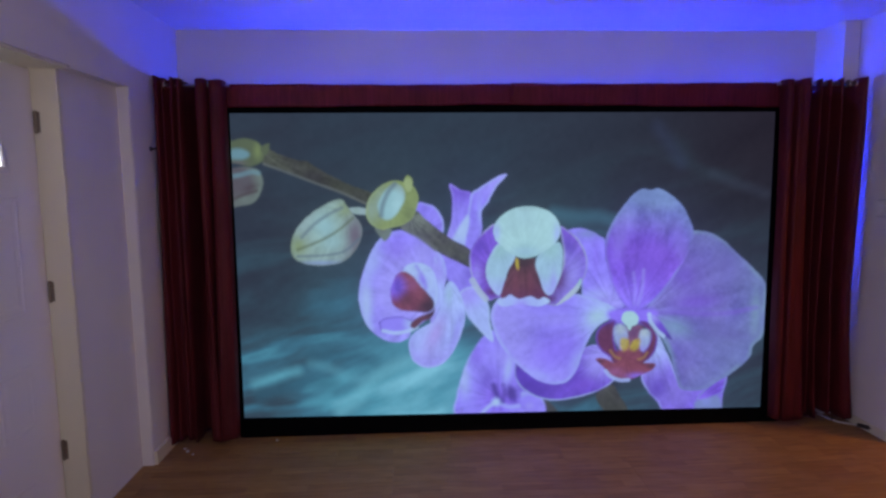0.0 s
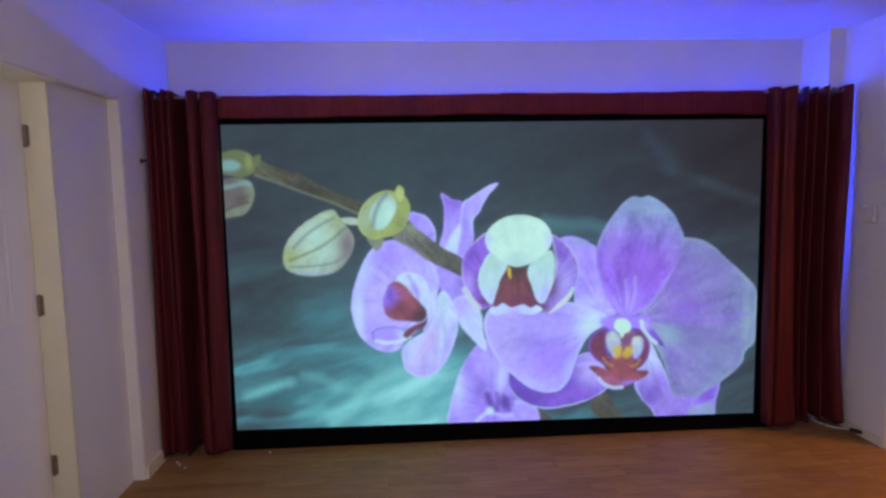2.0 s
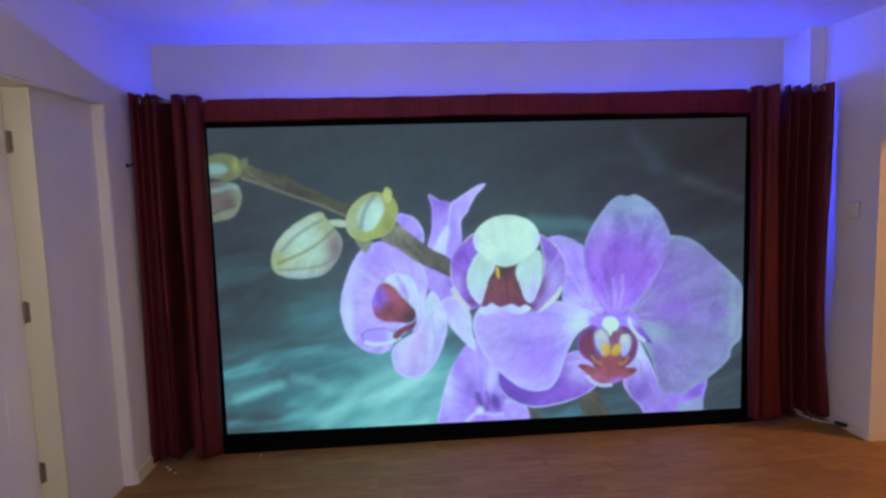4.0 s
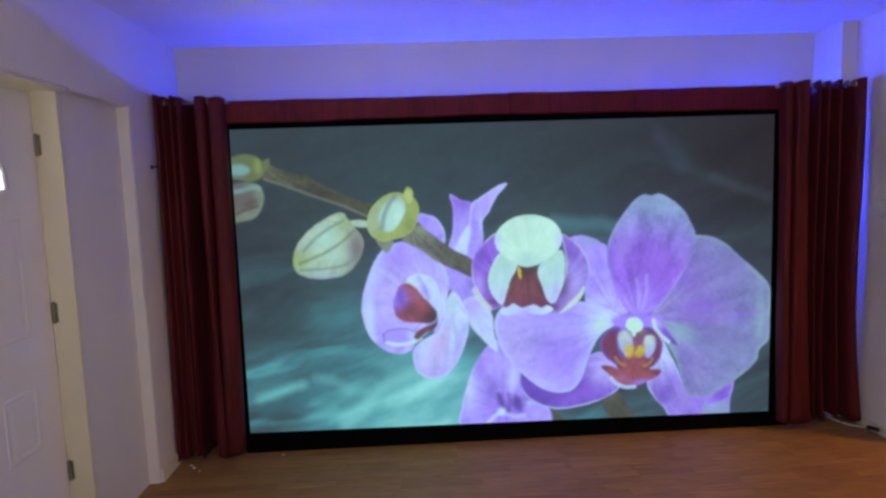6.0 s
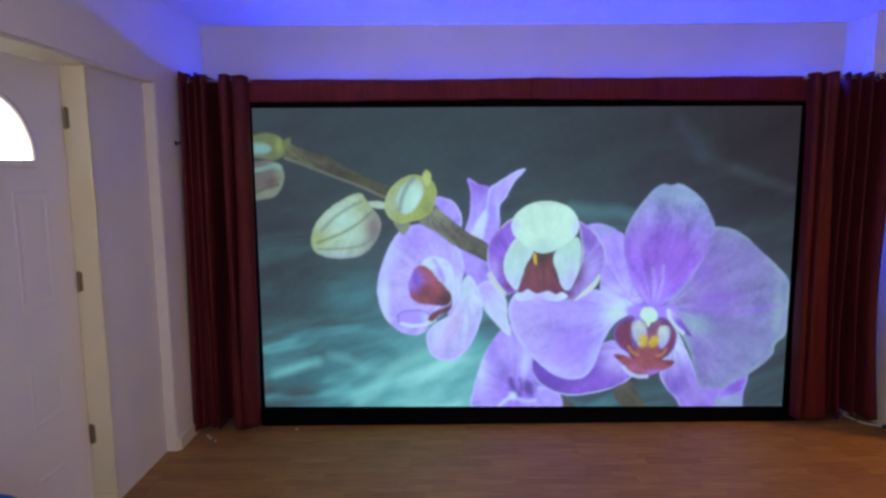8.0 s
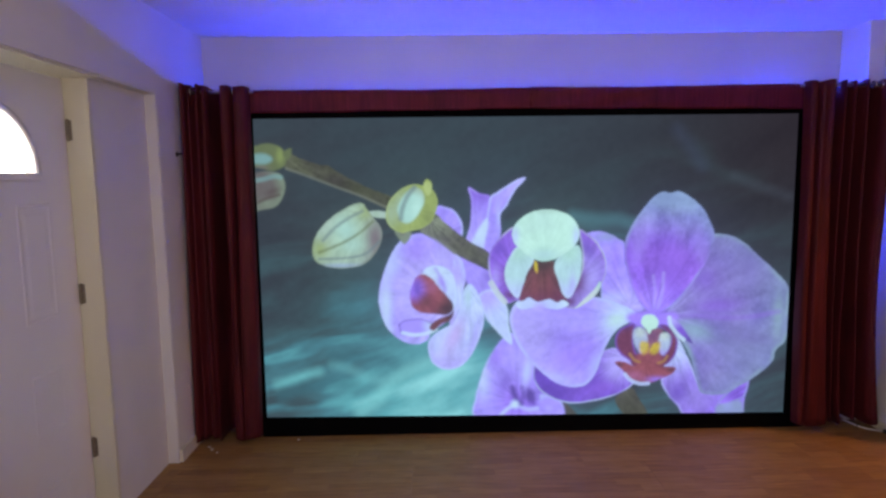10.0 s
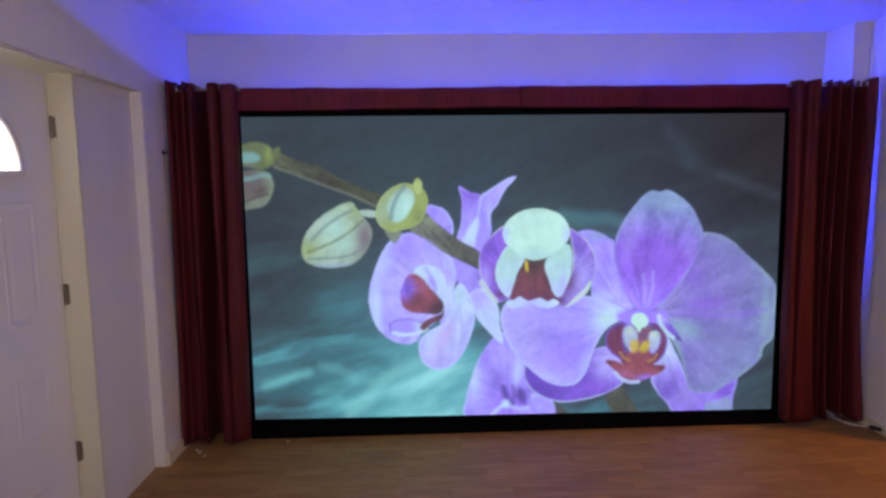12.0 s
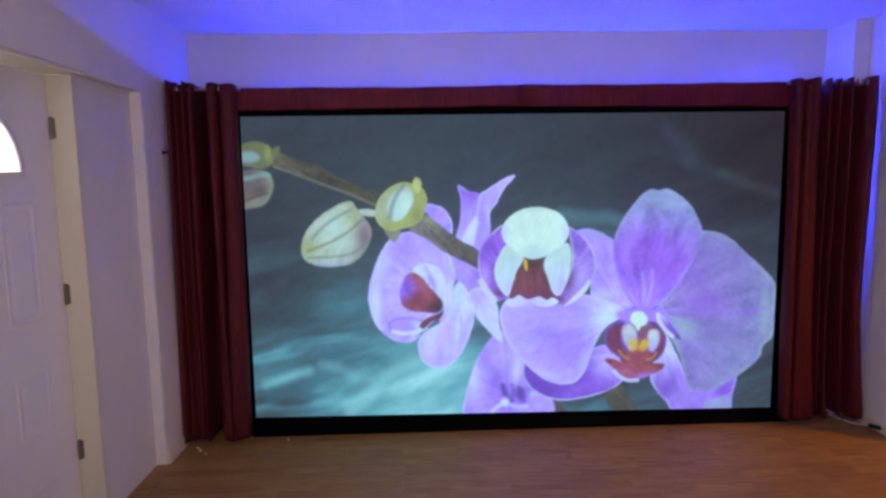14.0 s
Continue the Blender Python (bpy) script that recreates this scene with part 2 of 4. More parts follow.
# right wall with the shouldered arch to the hall
AY, AZ, AR = -0.395, 1.765, 0.62
arch = [(YB, -0.1), (AY, -0.1), (AY, AZ), (AY - 0.105, AZ + 0.014)]
AC = AY - 0.105 - AR
for i in range(1, 24):
    a = math.pi * i / 24
    arch.append((AC + AR * math.cos(a), AZ + 0.012 + 0.48 * math.sin(a)))
arch += [(AC - AR, AZ + 0.012), (AC - AR - 0.105, AZ), (AC - AR - 0.105, -0.1), (YS, -0.1), (YS, H), (YB, H)]
structure("wall_east", prism(arch, "x", XR, XR + 0.14), WALL, "off-white painted wall with an arched opening to the hall", "wall")

# wall behind the camera, with an unseen window added round the fill light
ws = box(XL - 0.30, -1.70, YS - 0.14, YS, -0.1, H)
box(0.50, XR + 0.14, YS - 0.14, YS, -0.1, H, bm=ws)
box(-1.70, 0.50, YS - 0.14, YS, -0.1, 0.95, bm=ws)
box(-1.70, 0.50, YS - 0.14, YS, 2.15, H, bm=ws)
structure("wall_south", ws, WALL, "off-white painted wall behind the camera with an added window", "wall")
window = thing("added_window", "white framed window added unseen in the rear wall round the fill light", "window", kind="structure", at=(-0.60, YS, 0.95))
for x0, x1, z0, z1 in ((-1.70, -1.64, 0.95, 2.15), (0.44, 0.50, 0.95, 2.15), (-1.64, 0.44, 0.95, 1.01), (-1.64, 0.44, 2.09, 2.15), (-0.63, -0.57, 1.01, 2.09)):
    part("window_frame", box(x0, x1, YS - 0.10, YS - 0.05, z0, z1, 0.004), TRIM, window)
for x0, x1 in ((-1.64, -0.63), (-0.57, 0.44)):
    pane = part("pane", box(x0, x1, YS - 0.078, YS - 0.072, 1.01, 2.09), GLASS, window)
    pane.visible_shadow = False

# hall
structure("hall_wall_north", box(XR + 0.14, XH, 0.40, 0.54, -0.1, H), HALLWALL, "warm lit yellow painted hall wall", "wall")
structure("hall_wall_east", box(XH, XH + 0.14, -3.4, 0.54, -0.1, H), HALLWALL, "yellow painted hall wall", "wall")
structure("hall_wall_south", box(XR + 0.14, XH, -3.54, -3.4, -0.1, H), HALLWALL, "yellow painted hall wall", "wall")
structure("hall_ceiling", box(XR + 0.14, XH + 0.14, -3.54, 0.54, H, H + 0.12), CEIL, "white painted hall ceiling", "ceiling")
structure("hall_baseboard", box(XR + 0.141, XH, 0.388, 0.40, 0.0, 0.07, 0.003), TRIM, "white painted hall baseboard", "baseboard")

# baseboards: low painted strips
chips = random.Random(8)
ragged = [(DY0 + 0.004, 0.0), (DY0 + 0.004, 0.075)]
ragged += [(DY0 + 0.02 + 0.026 * i, 0.075 - chips.choice((0.0, 0.004, 0.012, 0.030)) * (i > 2)) for i in range(14)]
ragged += [(YB - 0.002, 0.070), (YB - 0.002, 0.0)]
structure("baseboard", prism(ragged, "x", XL, XL + 0.016), TRIM, "chipped white baseboard under the curtain", "baseboard")
structure("baseboard", box(XR - 0.009, XR, AY + 0.002, 0.069, 0.0, 0.055, 0.003), TRIM, "low white baseboard beside the opening", "baseboard")
structure("baseboard", box(XR + 0.002, XR + 0.138, AY - 0.009, AY, 0.0, 0.055, 0.003), TRIM, "low white baseboard round the wall end", "baseboard")


# ---- front door ----
def front_door():
    y0, y1, top = JY - 0.004, DY1 + 0.026, DZ - 0.02
    cy, cz, r = (y0 + y1) / 2 - 0.026, 1.615, 0.254
    door = thing("door_1", "closed white panelled front door with a half-round fanlight", "door", kind="structure", at=(DX, y0, 0.03))
    # leaf: lower slab and two upper halves cut round the fanlight
    arc = [(cy + r * math.cos(math.pi * i / 32), cz + r * math.sin(math.pi * i / 32)) for i in range(33)]
    leaf = box(DX - 0.045, DX, y1, y0, 0.024, cz)
    prism([(y0, cz), (y0, top), (cy, top)] + arc[16::-1], "x", DX - 0.045, DX, leaf)
    prism([(y1, cz)] + arc[:15:-1] + [(cy, top), (y1, top)], "x", DX - 0.045, DX, leaf)
    part("leaf", leaf, DOOR, door)
    # moulded ring and sill bar round the glass
    ring = bmesh.new()
    n = 40
    prof = [(-0.006, 0.0), (-0.006, 0.010), (0.006, 0.014), (0.020, 0.010), (0.026, 0.0)]
    rows = []
    for i in range(n + 1):
        a = math.pi * i / n
        rows.append([ring.verts.new((DX + h, cy + (r + d) * math.cos(a), cz + (r + d) * math.sin(a))) for d, h in prof])
    for q, s in zip(rows, rows[1:]):
        for j in range(len(prof) - 1):
            ring.faces.new((q[j], q[j + 1], s[j + 1], s[j]))
    bmesh.ops.recalc_face_normals(ring, faces=ring.faces[:])
    part("fanlight_ring", ring, DOOR, door, "pale moulded surround of the fanlight", True)
    part("fanlight_sill", box(DX - 0.002, DX + 0.012, cy - r - 0.026, cy + r + 0.026, cz - 0.026, cz + 0.004, 0.004), DOOR, door)
    pane = part("pane", prism(arc, "x", DX - 0.026, DX - 0.022), GLASS, door, "bright clear fanlight glass")
    pane.visible_shadow = False

    def panel(ya, yb, za, zb):
        """A raised moulding with a field inside it, pressed into the door's skin."""
        bm = bmesh.new()
        loops = []
        for d, h in ((0.0, 0.0), (0.005, 0.0022), (0.014, 0.0022), (0.021, 0.0005), (0.034, 0.0005), (0.050, 0.0020)):
            loops.append([bm.verts.new((DX + h, y, z)) for y, z in ((ya - d, za + d), (yb + d, za + d), (yb + d, zb - d), (ya - d, zb - d))])
        for q, s in zip(loops, loops[1:]):
            for j in range(4):
                bm.faces.new((q[j], q[(j + 1) % 4], s[(j + 1) % 4], s[j]))
        bm.faces.new(loops[-1])
        bmesh.ops.recalc_face_normals(bm, faces=bm.faces[:])
        return bm

    for ya, yb in ((-1.053, -1.263), (-1.458, -1.668)):
        for za, zb in ((1.01, 1.495), (0.53, 0.80), (0.10, 0.315)):
            part("panel", panel(ya, yb, za, zb), DOOR, door)
    for z in (1.808, 1.078, 0.352):
        hinge = part("hinge", box(DX + 0.0005, DX + 0.012, y0 - 0.003, y0 + 0.0035, z - 0.045, z + 0.045, 0.002), HINGE, door, "tarnished brass butt hinge")
        part("hinge_leaf", box(DX + 0.001, DX + 0.026, JY - 0.0025, JY - 0.0005, z - 0.044, z + 0.044), HINGE, hinge)
        part("hinge_pin", tube([(DX + 0.010, y0 - 0.001, z - 0.048), (DX + 0.010, y0 - 0.001, z + 0.048)], 0.0055, 10), HINGE, hinge)
    part("door_knob", tube([(DX, y1 + 0.07, 0.95), (DX + 0.03, y1 + 0.07, 0.95), (DX + 0.035, y1 + 0.07, 0.95), (DX + 0.06, y1 + 0.07, 0.95)], 0.024, 16), HINGE, door, "round brass door knob", True)


front_door()
structure("daylight_backdrop", box(DX - 1.25, DX - 1.24, -3.6, 2.6, 0.3, 3.6), DAYLIGHT, "white overcast daylight outside the front door", "backdrop")


# ---- projection screen ----
SW = 3.25

screen = thing("projection_screen", "large fixed-frame projection screen lit with a picture of orchids", "screen", at=(0, 0, 0))
part("back_board", box(-1.64, 1.65, 0.012, 0.045, 0.02, 1.99), VELVET, screen)
part("frame_top", prism([(-1.645, 1.941), (1.66, 1.935), (1.66, 2.0), (-1.645, 2.0)], "y", -0.022, 0.045), VELVET, screen, "black velvet frame rail")
part("frame_side", prism([(-1.648, 0.0), (-1.625, 0.0), (-1.625, 1.941), (-1.648, 1.941)], "y", -0.020, 0.045), VELVET, screen, "black velvet frame rail")
part("frame_side", prism([(1.612, 0.085), (1.662, 0.085), (1.662, 1.935), (1.612, 1.935)], "y", -0.020, 0.045), VELVET, screen, "black velvet frame rail")
part("frame_bottom", prism([(-1.625, 0.0), (1.727, 0.0), (1.727, 0.086), (1.625, 0.088), (-1.625, 0.117)], "y", -0.024, 0.045), VELVET, screen, "deep black lower rail standing on the floor")

# picture: painted on a fine grid of the screen's surface, shape over shape, in linear light
CREAM, CREAM_DIM, ICE, MINT, MINT_DIM, MINTBLUE, FRILL = (194, 234, 226), (172, 194, 186), (198, 222, 250), (174, 216, 210), (126, 166, 170), (180, 216, 228), (196, 212, 218)
PALE, PALE_DIM, FROST, SEAMIST, GREYBLUE = (188, 204, 255), (150, 168, 216), (146, 176, 188), (146, 182, 202), (140, 162, 192)
LILAC, IRIS, IRIS2, IRIS_DIM, VIOLET, ORCHID, PLUMLILAC = (180, 170, 255), (166, 149, 255), (160, 130, 255), (152, 132, 230), (154, 120, 244), (196, 164, 238), (164, 140, 232)
LAVENDER, WING, WINGTIP, TIPBLUE, PURPLE = (150, 142, 216), (130, 119, 196), (130, 138, 192), (140, 160, 208), (144, 102, 226)
DEEPVIOLET, DEEPVIOLET_DIM, DEEP, PLUM = (108, 78, 190), (128, 92, 216), (86, 68, 150), (100, 58, 110)
WINE, BROWN, DARKBROWN, RUST, ROSE = (114, 60, 88), (112, 68, 76), (78, 54, 60), (146, 80, 94), (170, 104, 150)
GOLD, GOLD_DIM = (200, 178, 56), (184, 140, 76)
OLIVE, OLIVE_LIT, OLIVE_DIM, BUD, BUD_DIM, MAUVE, GREY = (152, 168, 102), (176, 192, 128), (104, 114, 84), (164, 188, 174), (126, 138, 124), (122, 108, 120), (112, 128, 136)
STALK, STALK_DARK, STALK_RIM = (93, 94, 83), (80, 80, 72), (122, 126, 118)
NU, NV = 800, 450
PU, PV = np.meshgrid(np.linspace(0, 160, NU + 1), np.linspace(0, 90, NV + 1))


def tone_of(c):
    return np.array(lin(*c))


def smooth(x, a, b):
    t = np.clip((x - a) / (b - a), 0, 1)
    return t * t * (3 - 2 * t)


def value_noise(x, y, seed):
    """Smooth random values between 0 and 1 over the plane."""
    table = np.random.RandomState(seed).rand(64, 64)
    xi, yi = np.floor(x).astype(int), np.floor(y).astype(int)
    fx, fy = smooth(x - xi, 0, 1), smooth(y - yi, 0, 1)
    g = lambda i, j: table[(xi + i) % 64, (yi + j) % 64]
    return (g(0, 0) * (1 - fx) + g(1, 0) * fx) * (1 - fy) + (g(0, 1) * (1 - fx) + g(1, 1) * fx) * fy


def layered(x, y, seed, n=4):
    return sum(value_noise(x * 2**k, y * 2**k, seed + k) / 2**k for k in range(n)) / (2 - 2 ** (1 - n))


def water():
    """Out-of-focus rippled water: slate above, brownish at the far top corner, teal and bright towards the bottom."""
    x, y = PU / 160, PV / 90
    wx = PU + 9 * (layered(PU / 30, PV / 18, 11, 2) - 0.5)
    wy = PV + 10 * (layered(PU / 34, PV / 16, 21, 2) - 0.5)
    tilt = wy - 0.30 * wx
    wave = layered(wx / 30, tilt / 7.5, 31, 4)
    crest = smooth(layered(wx / 24 + 3, tilt / 6.0, 41, 3), 0.54, 0.80)
    lift = 0.35 * (1 - y) + 0.65 * smooth(1 - y, 0.05, 1.0)
    centre = np.exp(-(((x - 0.33) / 0.20) ** 2)) * smooth(1 - y, 0.40, 1.0)
    level = 0.055 + 0.05 * np.exp(-(((x - 0.38) / 0.22) ** 2)) + 0.39 * lift * (1.0 - 0.72 * x) * (0.58 + 0.44 * smooth(x, 0.0, 0.35)) + 0.56 * centre + 0.07 * smooth(y, 0.5, 1.0) * (1 - x)
    level = level + (wave - 0.5) * (0.12 + 0.48 * lift) + 0.25 * crest * lift * (1.1 - 0.6 * x)
    fine = layered(wx / 10, tilt / 3.0, 51, 3)
    level = level + (fine - 0.5) * 0.26 * lift
    # a few long light bands
    for cu, cv, lu, lv, ang, k in ((10, 12.5, 8, 1.3, 17, 0.30), (52, 12, 15, 2.6, 28, 0.26), (36, 7, 14, 1.6, 20, 0.20), (12, 3, 12, 1.2, 8, 0.16), (139, 73, 16, 2.0, -18, 0.10), (104, 56, 14, 2.2, -14, 0.17), (132, 79, 5, 3.0, -40, 0.10)):
        c, s = math.cos(radians(ang)), math.sin(radians(ang))
        a, b = (PU - cu) * c + (PV - cv) * s, -(PU - cu) * s + (PV - cv) * c
        level = level + k * np.exp(-((a / lu) ** 2) - ((b / lv) ** 2))
    stops = [(-0.1, (46, 50, 62)), (0.10, (59, 65, 75)), (0.30, (66, 86, 95)), (0.55, (76, 124, 138)), (0.80, (98, 168, 178)), (1.15, (148, 216, 222))]
    img = np.zeros(PU.shape + (3,))
    at = [p for p, _ in stops]
    for k in range(3):
        img[..., k] = np.interp(level, at, [tone_of(c)[k] for _, c in stops])
    warm = (smooth(x, 0.55, 1.0) * smooth(y, 0.35, 0.9))[..., None]
    return img * (1 - warm) + img * np.array((0.72, 0.48, 0.48)) * warm


canvas = water()
last = [np.zeros(PU.shape)]


def veins(across, along, amount, seed):
    """Fine lines that fan out from a petal's base, with a speckle."""
    k = np.random.RandomState(seed).uniform(0, 60, 3)
    lines = layered(across * 9 + k[0], along * 0.10 + k[1], seed, 4) - 0.5
    specks = layered(PUS * 0.9 + k[2], PVS * 0.9, seed + 9, 3) - 0.5
    return 1 + amount * (5.2 * lines + 2.6 * specks)


def rounded(points, closed, n=6):
    """A smooth line through the points."""
    p = np.array(points, float)
    p = np.vstack([p[-1:], p, p[:2]]) if closed else np.vstack([2 * p[0] - p[1], p, 2 * p[-1] - p[-2]])
    t = np.linspace(0, 1, n, endpoint=False)[:, None]
    line = [0.5 * (2 * p[i] + (p[i + 1] - p[i - 1]) * t + (2 * p[i - 1] - 5 * p[i] + 4 * p[i + 1] - p[i + 2]) * t**2 + (3 * p[i] - p[i - 1] - 3 * p[i + 1] + p[i + 2]) * t**3) for i in range(1, len(p) - 2)]
    return np.vstack(line + [p[-2:-1]])


def window_of(line, margin):
    """The part of the grid round a line."""
    step_u, step_v = 160 / NU, 90 / NV
    u0, u1 = max(int((line[:, 0].min() - margin) / step_u), 0), min(int((line[:, 0].max() + margin) / step_u) + 2, NU + 1)
    v0, v1 = max(int((line[:, 1].min() - margin) / step_v), 0), min(int((line[:, 1].max() + margin) / step_v) + 2, NV + 1)
    return slice(v0, v1), slice(u0, u1)


def nearness(line, u, v):
    """Distance of each place to the line, and whether it lies inside."""
    best, inside = np.full(u.shape, 1e9), np.zeros(u.shape, bool)
    for (ax, ay), (bx, by) in zip(line, line[1:]):
        dx, dy = bx - ax, by - ay
        t = np.clip(((u - ax) * dx + (v - ay) * dy) / (dx * dx + dy * dy + 1e-9), 0, 1)
        best = np.minimum(best, (u - ax - t * dx) ** 2 + (v - ay - t * dy) ** 2)
        if ay != by:
            inside ^= ((ay > v) != (by > v)) & (u < ax + dx * (v - ay) / dy)
    return np.sqrt(best), inside


count = [100]
PUS = PVS = None


def lay(part_of, mask, tones):
    canvas[part_of] = canvas[part_of] * (1 - mask[..., None]) + tones * mask[..., None]
    last[0] = np.zeros(PU.shape)
    last[0][part_of] = mask


def shape(outline, base, c_base, c_mid, c_tip, rim=None, rimw=1.0, vein=0.0, edge=0.38, alpha=1.0):
    """A petal or bud with a soft outline; its tones run from its base to its tip and its veins fan out from the base."""
    global PUS, PVS
    count[0] += 7
    line = rounded(outline, True)
    at = window_of(line, 2.0)
    PUS, PVS = PU[at], PV[at]
    wob = 0.22 * (layered(PUS * 0.7, PVS * 0.7, count[0], 2) - 0.5)
    d, inside = nearness(line, PUS, PVS)
    d = np.where(inside, d, -d) + wob
    du, dv = PUS - base[0], PVS - base[1]
    r = np.hypot(du, dv)
    far = np.hypot(line[:, 0] - base[0], line[:, 1] - base[1]).max()
    s = np.clip(r / far, 0, 1)
    q = smooth(s, 0.03, 0.42)[..., None]
    tones = tone_of(c_base) * (1 - q) + tone_of(c_mid) * q
    q = smooth(s, 0.50, 0.97)[..., None]
    tones = tones * (1 - q) + tone_of(c_tip) * q
    if vein:
        tones = tones * veins(np.arctan2(dv, du), r, vein, count[0])[..., None]
        cloud = layered(PUS / 6, PVS / 6, count[0] + 3, 3) - 0.5
        tones = tones * (1 + vein * np.stack([2.6 * cloud, 3.6 * cloud, 0.8 * cloud], -1))
    if rim:
        q = ((1 - smooth(d, 0.1, rimw)) * (0.25 + 0.75 * smooth(layered(PUS / 7, PVS / 7, count[0] + 5, 2), 0.30, 0.65)))[..., None] * 0.62
        tones = tones * (1 - q) + tone_of(rim) * q
    lay(at, smooth(d, -edge, edge) * alpha, tones)


def stroke(points, width, colour, alpha=1.0, edge=0.5):
    """A soft line of one colour that thins towards its ends."""
    line = rounded(points, False)
    at = window_of(line, width + edge + 1)
    d, _ = nearness(line, PU[at], PV[at])
    mask = (1 - smooth(d, width - edge * 0.5, width + edge)) * alpha
    canvas[at] = canvas[at] * (1 - mask[..., None]) + tone_of(colour) * mask[..., None]


def tint(u0, v0, ru, rv, colour, rot=0.0, alpha=0.6):
    """A soft patch of colour that stays inside the shape laid before it."""
    c, s = math.cos(radians(rot)), math.sin(radians(rot))
    x, y = ((PU - u0) * c + (PV - v0) * s) / ru, (-(PU - u0) * s + (PV - v0) * c) / rv
    mask = (alpha * np.exp(-1.4 * (x * x + y * y)) * last[0])[..., None]
    canvas[:] = canvas * (1 - mask) + tone_of(colour) * mask


# light bands on the water
stroke([(3.8, 10.6), (8.6, 12), (12.9, 13.4), (16.2, 14.1)], 0.9, (118, 186, 190), alpha=0.5, edge=2.2)
stroke([(28.7, 1.4), (33.8, 5.4), (37.7, 9.9), (42.7, 13.5), (48.6, 16.1), (54.2, 17.6)], 1.4, (136, 208, 212), alpha=0.5, edge=2.6)
stroke([(20.7, 16.5), (25.7, 14.9), (30.7, 12.3), (35.8, 11.3)], 0.9, (112, 178, 186), alpha=0.4, edge=2.0)
stroke([(4.9, 6.7), (11.8, 9.2), (20.4, 10.9), (27.2, 10)], 1.2, (62, 104, 118), alpha=0.5, edge=2.4)
stroke([(20.9, 18.6), (27.7, 19.4), (34.4, 18.4), (39.4, 16.5)], 1.0, (64, 106, 120), alpha=0.45, edge=2.2)
stroke([(93.4, 60.9), (100.2, 59.7), (107, 59.5), (113.8, 57.6)], 1.2, (84, 128, 140), alpha=0.55, edge=2.4)
stroke([(141.3, 72.1), (147.8, 69.3), (157.9, 66)], 0.7, (78, 84, 98), alpha=0.25, edge=2.2)
stroke([(123.9, 85.7), (127.3, 81.4), (131.4, 75.4)], 1.0, (70, 78, 104), alpha=0.3, edge=3.0)

# stalks and the flower along the lower edge
shape([(106.9, 4.8), (111.8, 8.2), (114.3, 4.8), (117.1, -0.7), (110.7, -0.8)], (109.2, 7.2), STALK, STALK_DARK, STALK_DARK, vein=0.10)
shape([(87, 5.3), (90.1, 5.2), (95.3, -0.8), (87.2, -0.8)], (88.2, 4.5), DEEP, STALK_DARK, STALK_DARK, edge=0.6)
shape([(64, -0.9), (63.9, 5.6), (65.3, 10.8), (67.1, 16), (69.5, 20.3), (72.5, 24.2), (75.7, 25.5), (79.8, 19), (83.2, 14.5), (83.9, 10), (86.5, 7.3), (89.9, 5.3), (90.7, -1.3), (78.4, -2.2)], (76.9, 4.7), VIOLET, IRIS, IRIS, rim=PALE, vein=0.08, edge=0.6)
tint(66.3, 10.8, 2.4, 6.5, ICE, alpha=0.65)
tint(78.9, 17.3, 4.5, 4.5, LILAC, alpha=0.7)
tint(70.3, 18.5, 2.5, 4.0, VIOLET, alpha=0.5)
tint(73.2, 10.8, 3.0, 5.0, DEEPVIOLET, rot=-20, alpha=0.55)
tint(83.9, 7.4, 2.4, 3.5, DEEPVIOLET, alpha=0.45)
tint(79.7, 13.4, 1.6, 5.0, ICE, rot=-10, alpha=0.6)
shape([(74.4, 8.7), (75.9, 9.1), (77.2, 5.7), (78.6, 3.1), (75.8, 4.3)], (75.6, 8.6), DEEP, DEEP, DEEPVIOLET, edge=1.0, alpha=0.9)
shape([(80.1, 8.4), (82.1, 6.9), (82.4, 3), (80, 3.8), (79.3, 6.3)], (81.1, 7.7), DEEP, DEEP, DEEPVIOLET, edge=1.0, alpha=0.9)
shape([(74.7, 3.7), (75.8, 4.7), (77.5, 3.6), (76.8, 2), (75.2, 2.2)], (76.1, 3.3), CREAM, ICE, PALE, edge=0.9, alpha=0.9)
stroke([(75.8, 3.3), (73.7, 1.9), (71.9, 0.2)], 0.35, ICE, alpha=0.7, edge=0.8)
stroke([(77.2, 2.9), (79.9, 1.7), (82.9, 1.9)], 0.4, PALE, alpha=0.6, edge=0.9)
stroke([(78.3, 8.5), (78.6, 5.6), (77.9, 3.5)], 0.5, DEEP, alpha=0.6, edge=0.9)
shape([(83.8, 6.1), (88.2, 4.9), (89.3, 0.5), (85.5, 0.3)], (86.4, 1.9), LILAC, IRIS, PALE, edge=0.7, alpha=0.7)
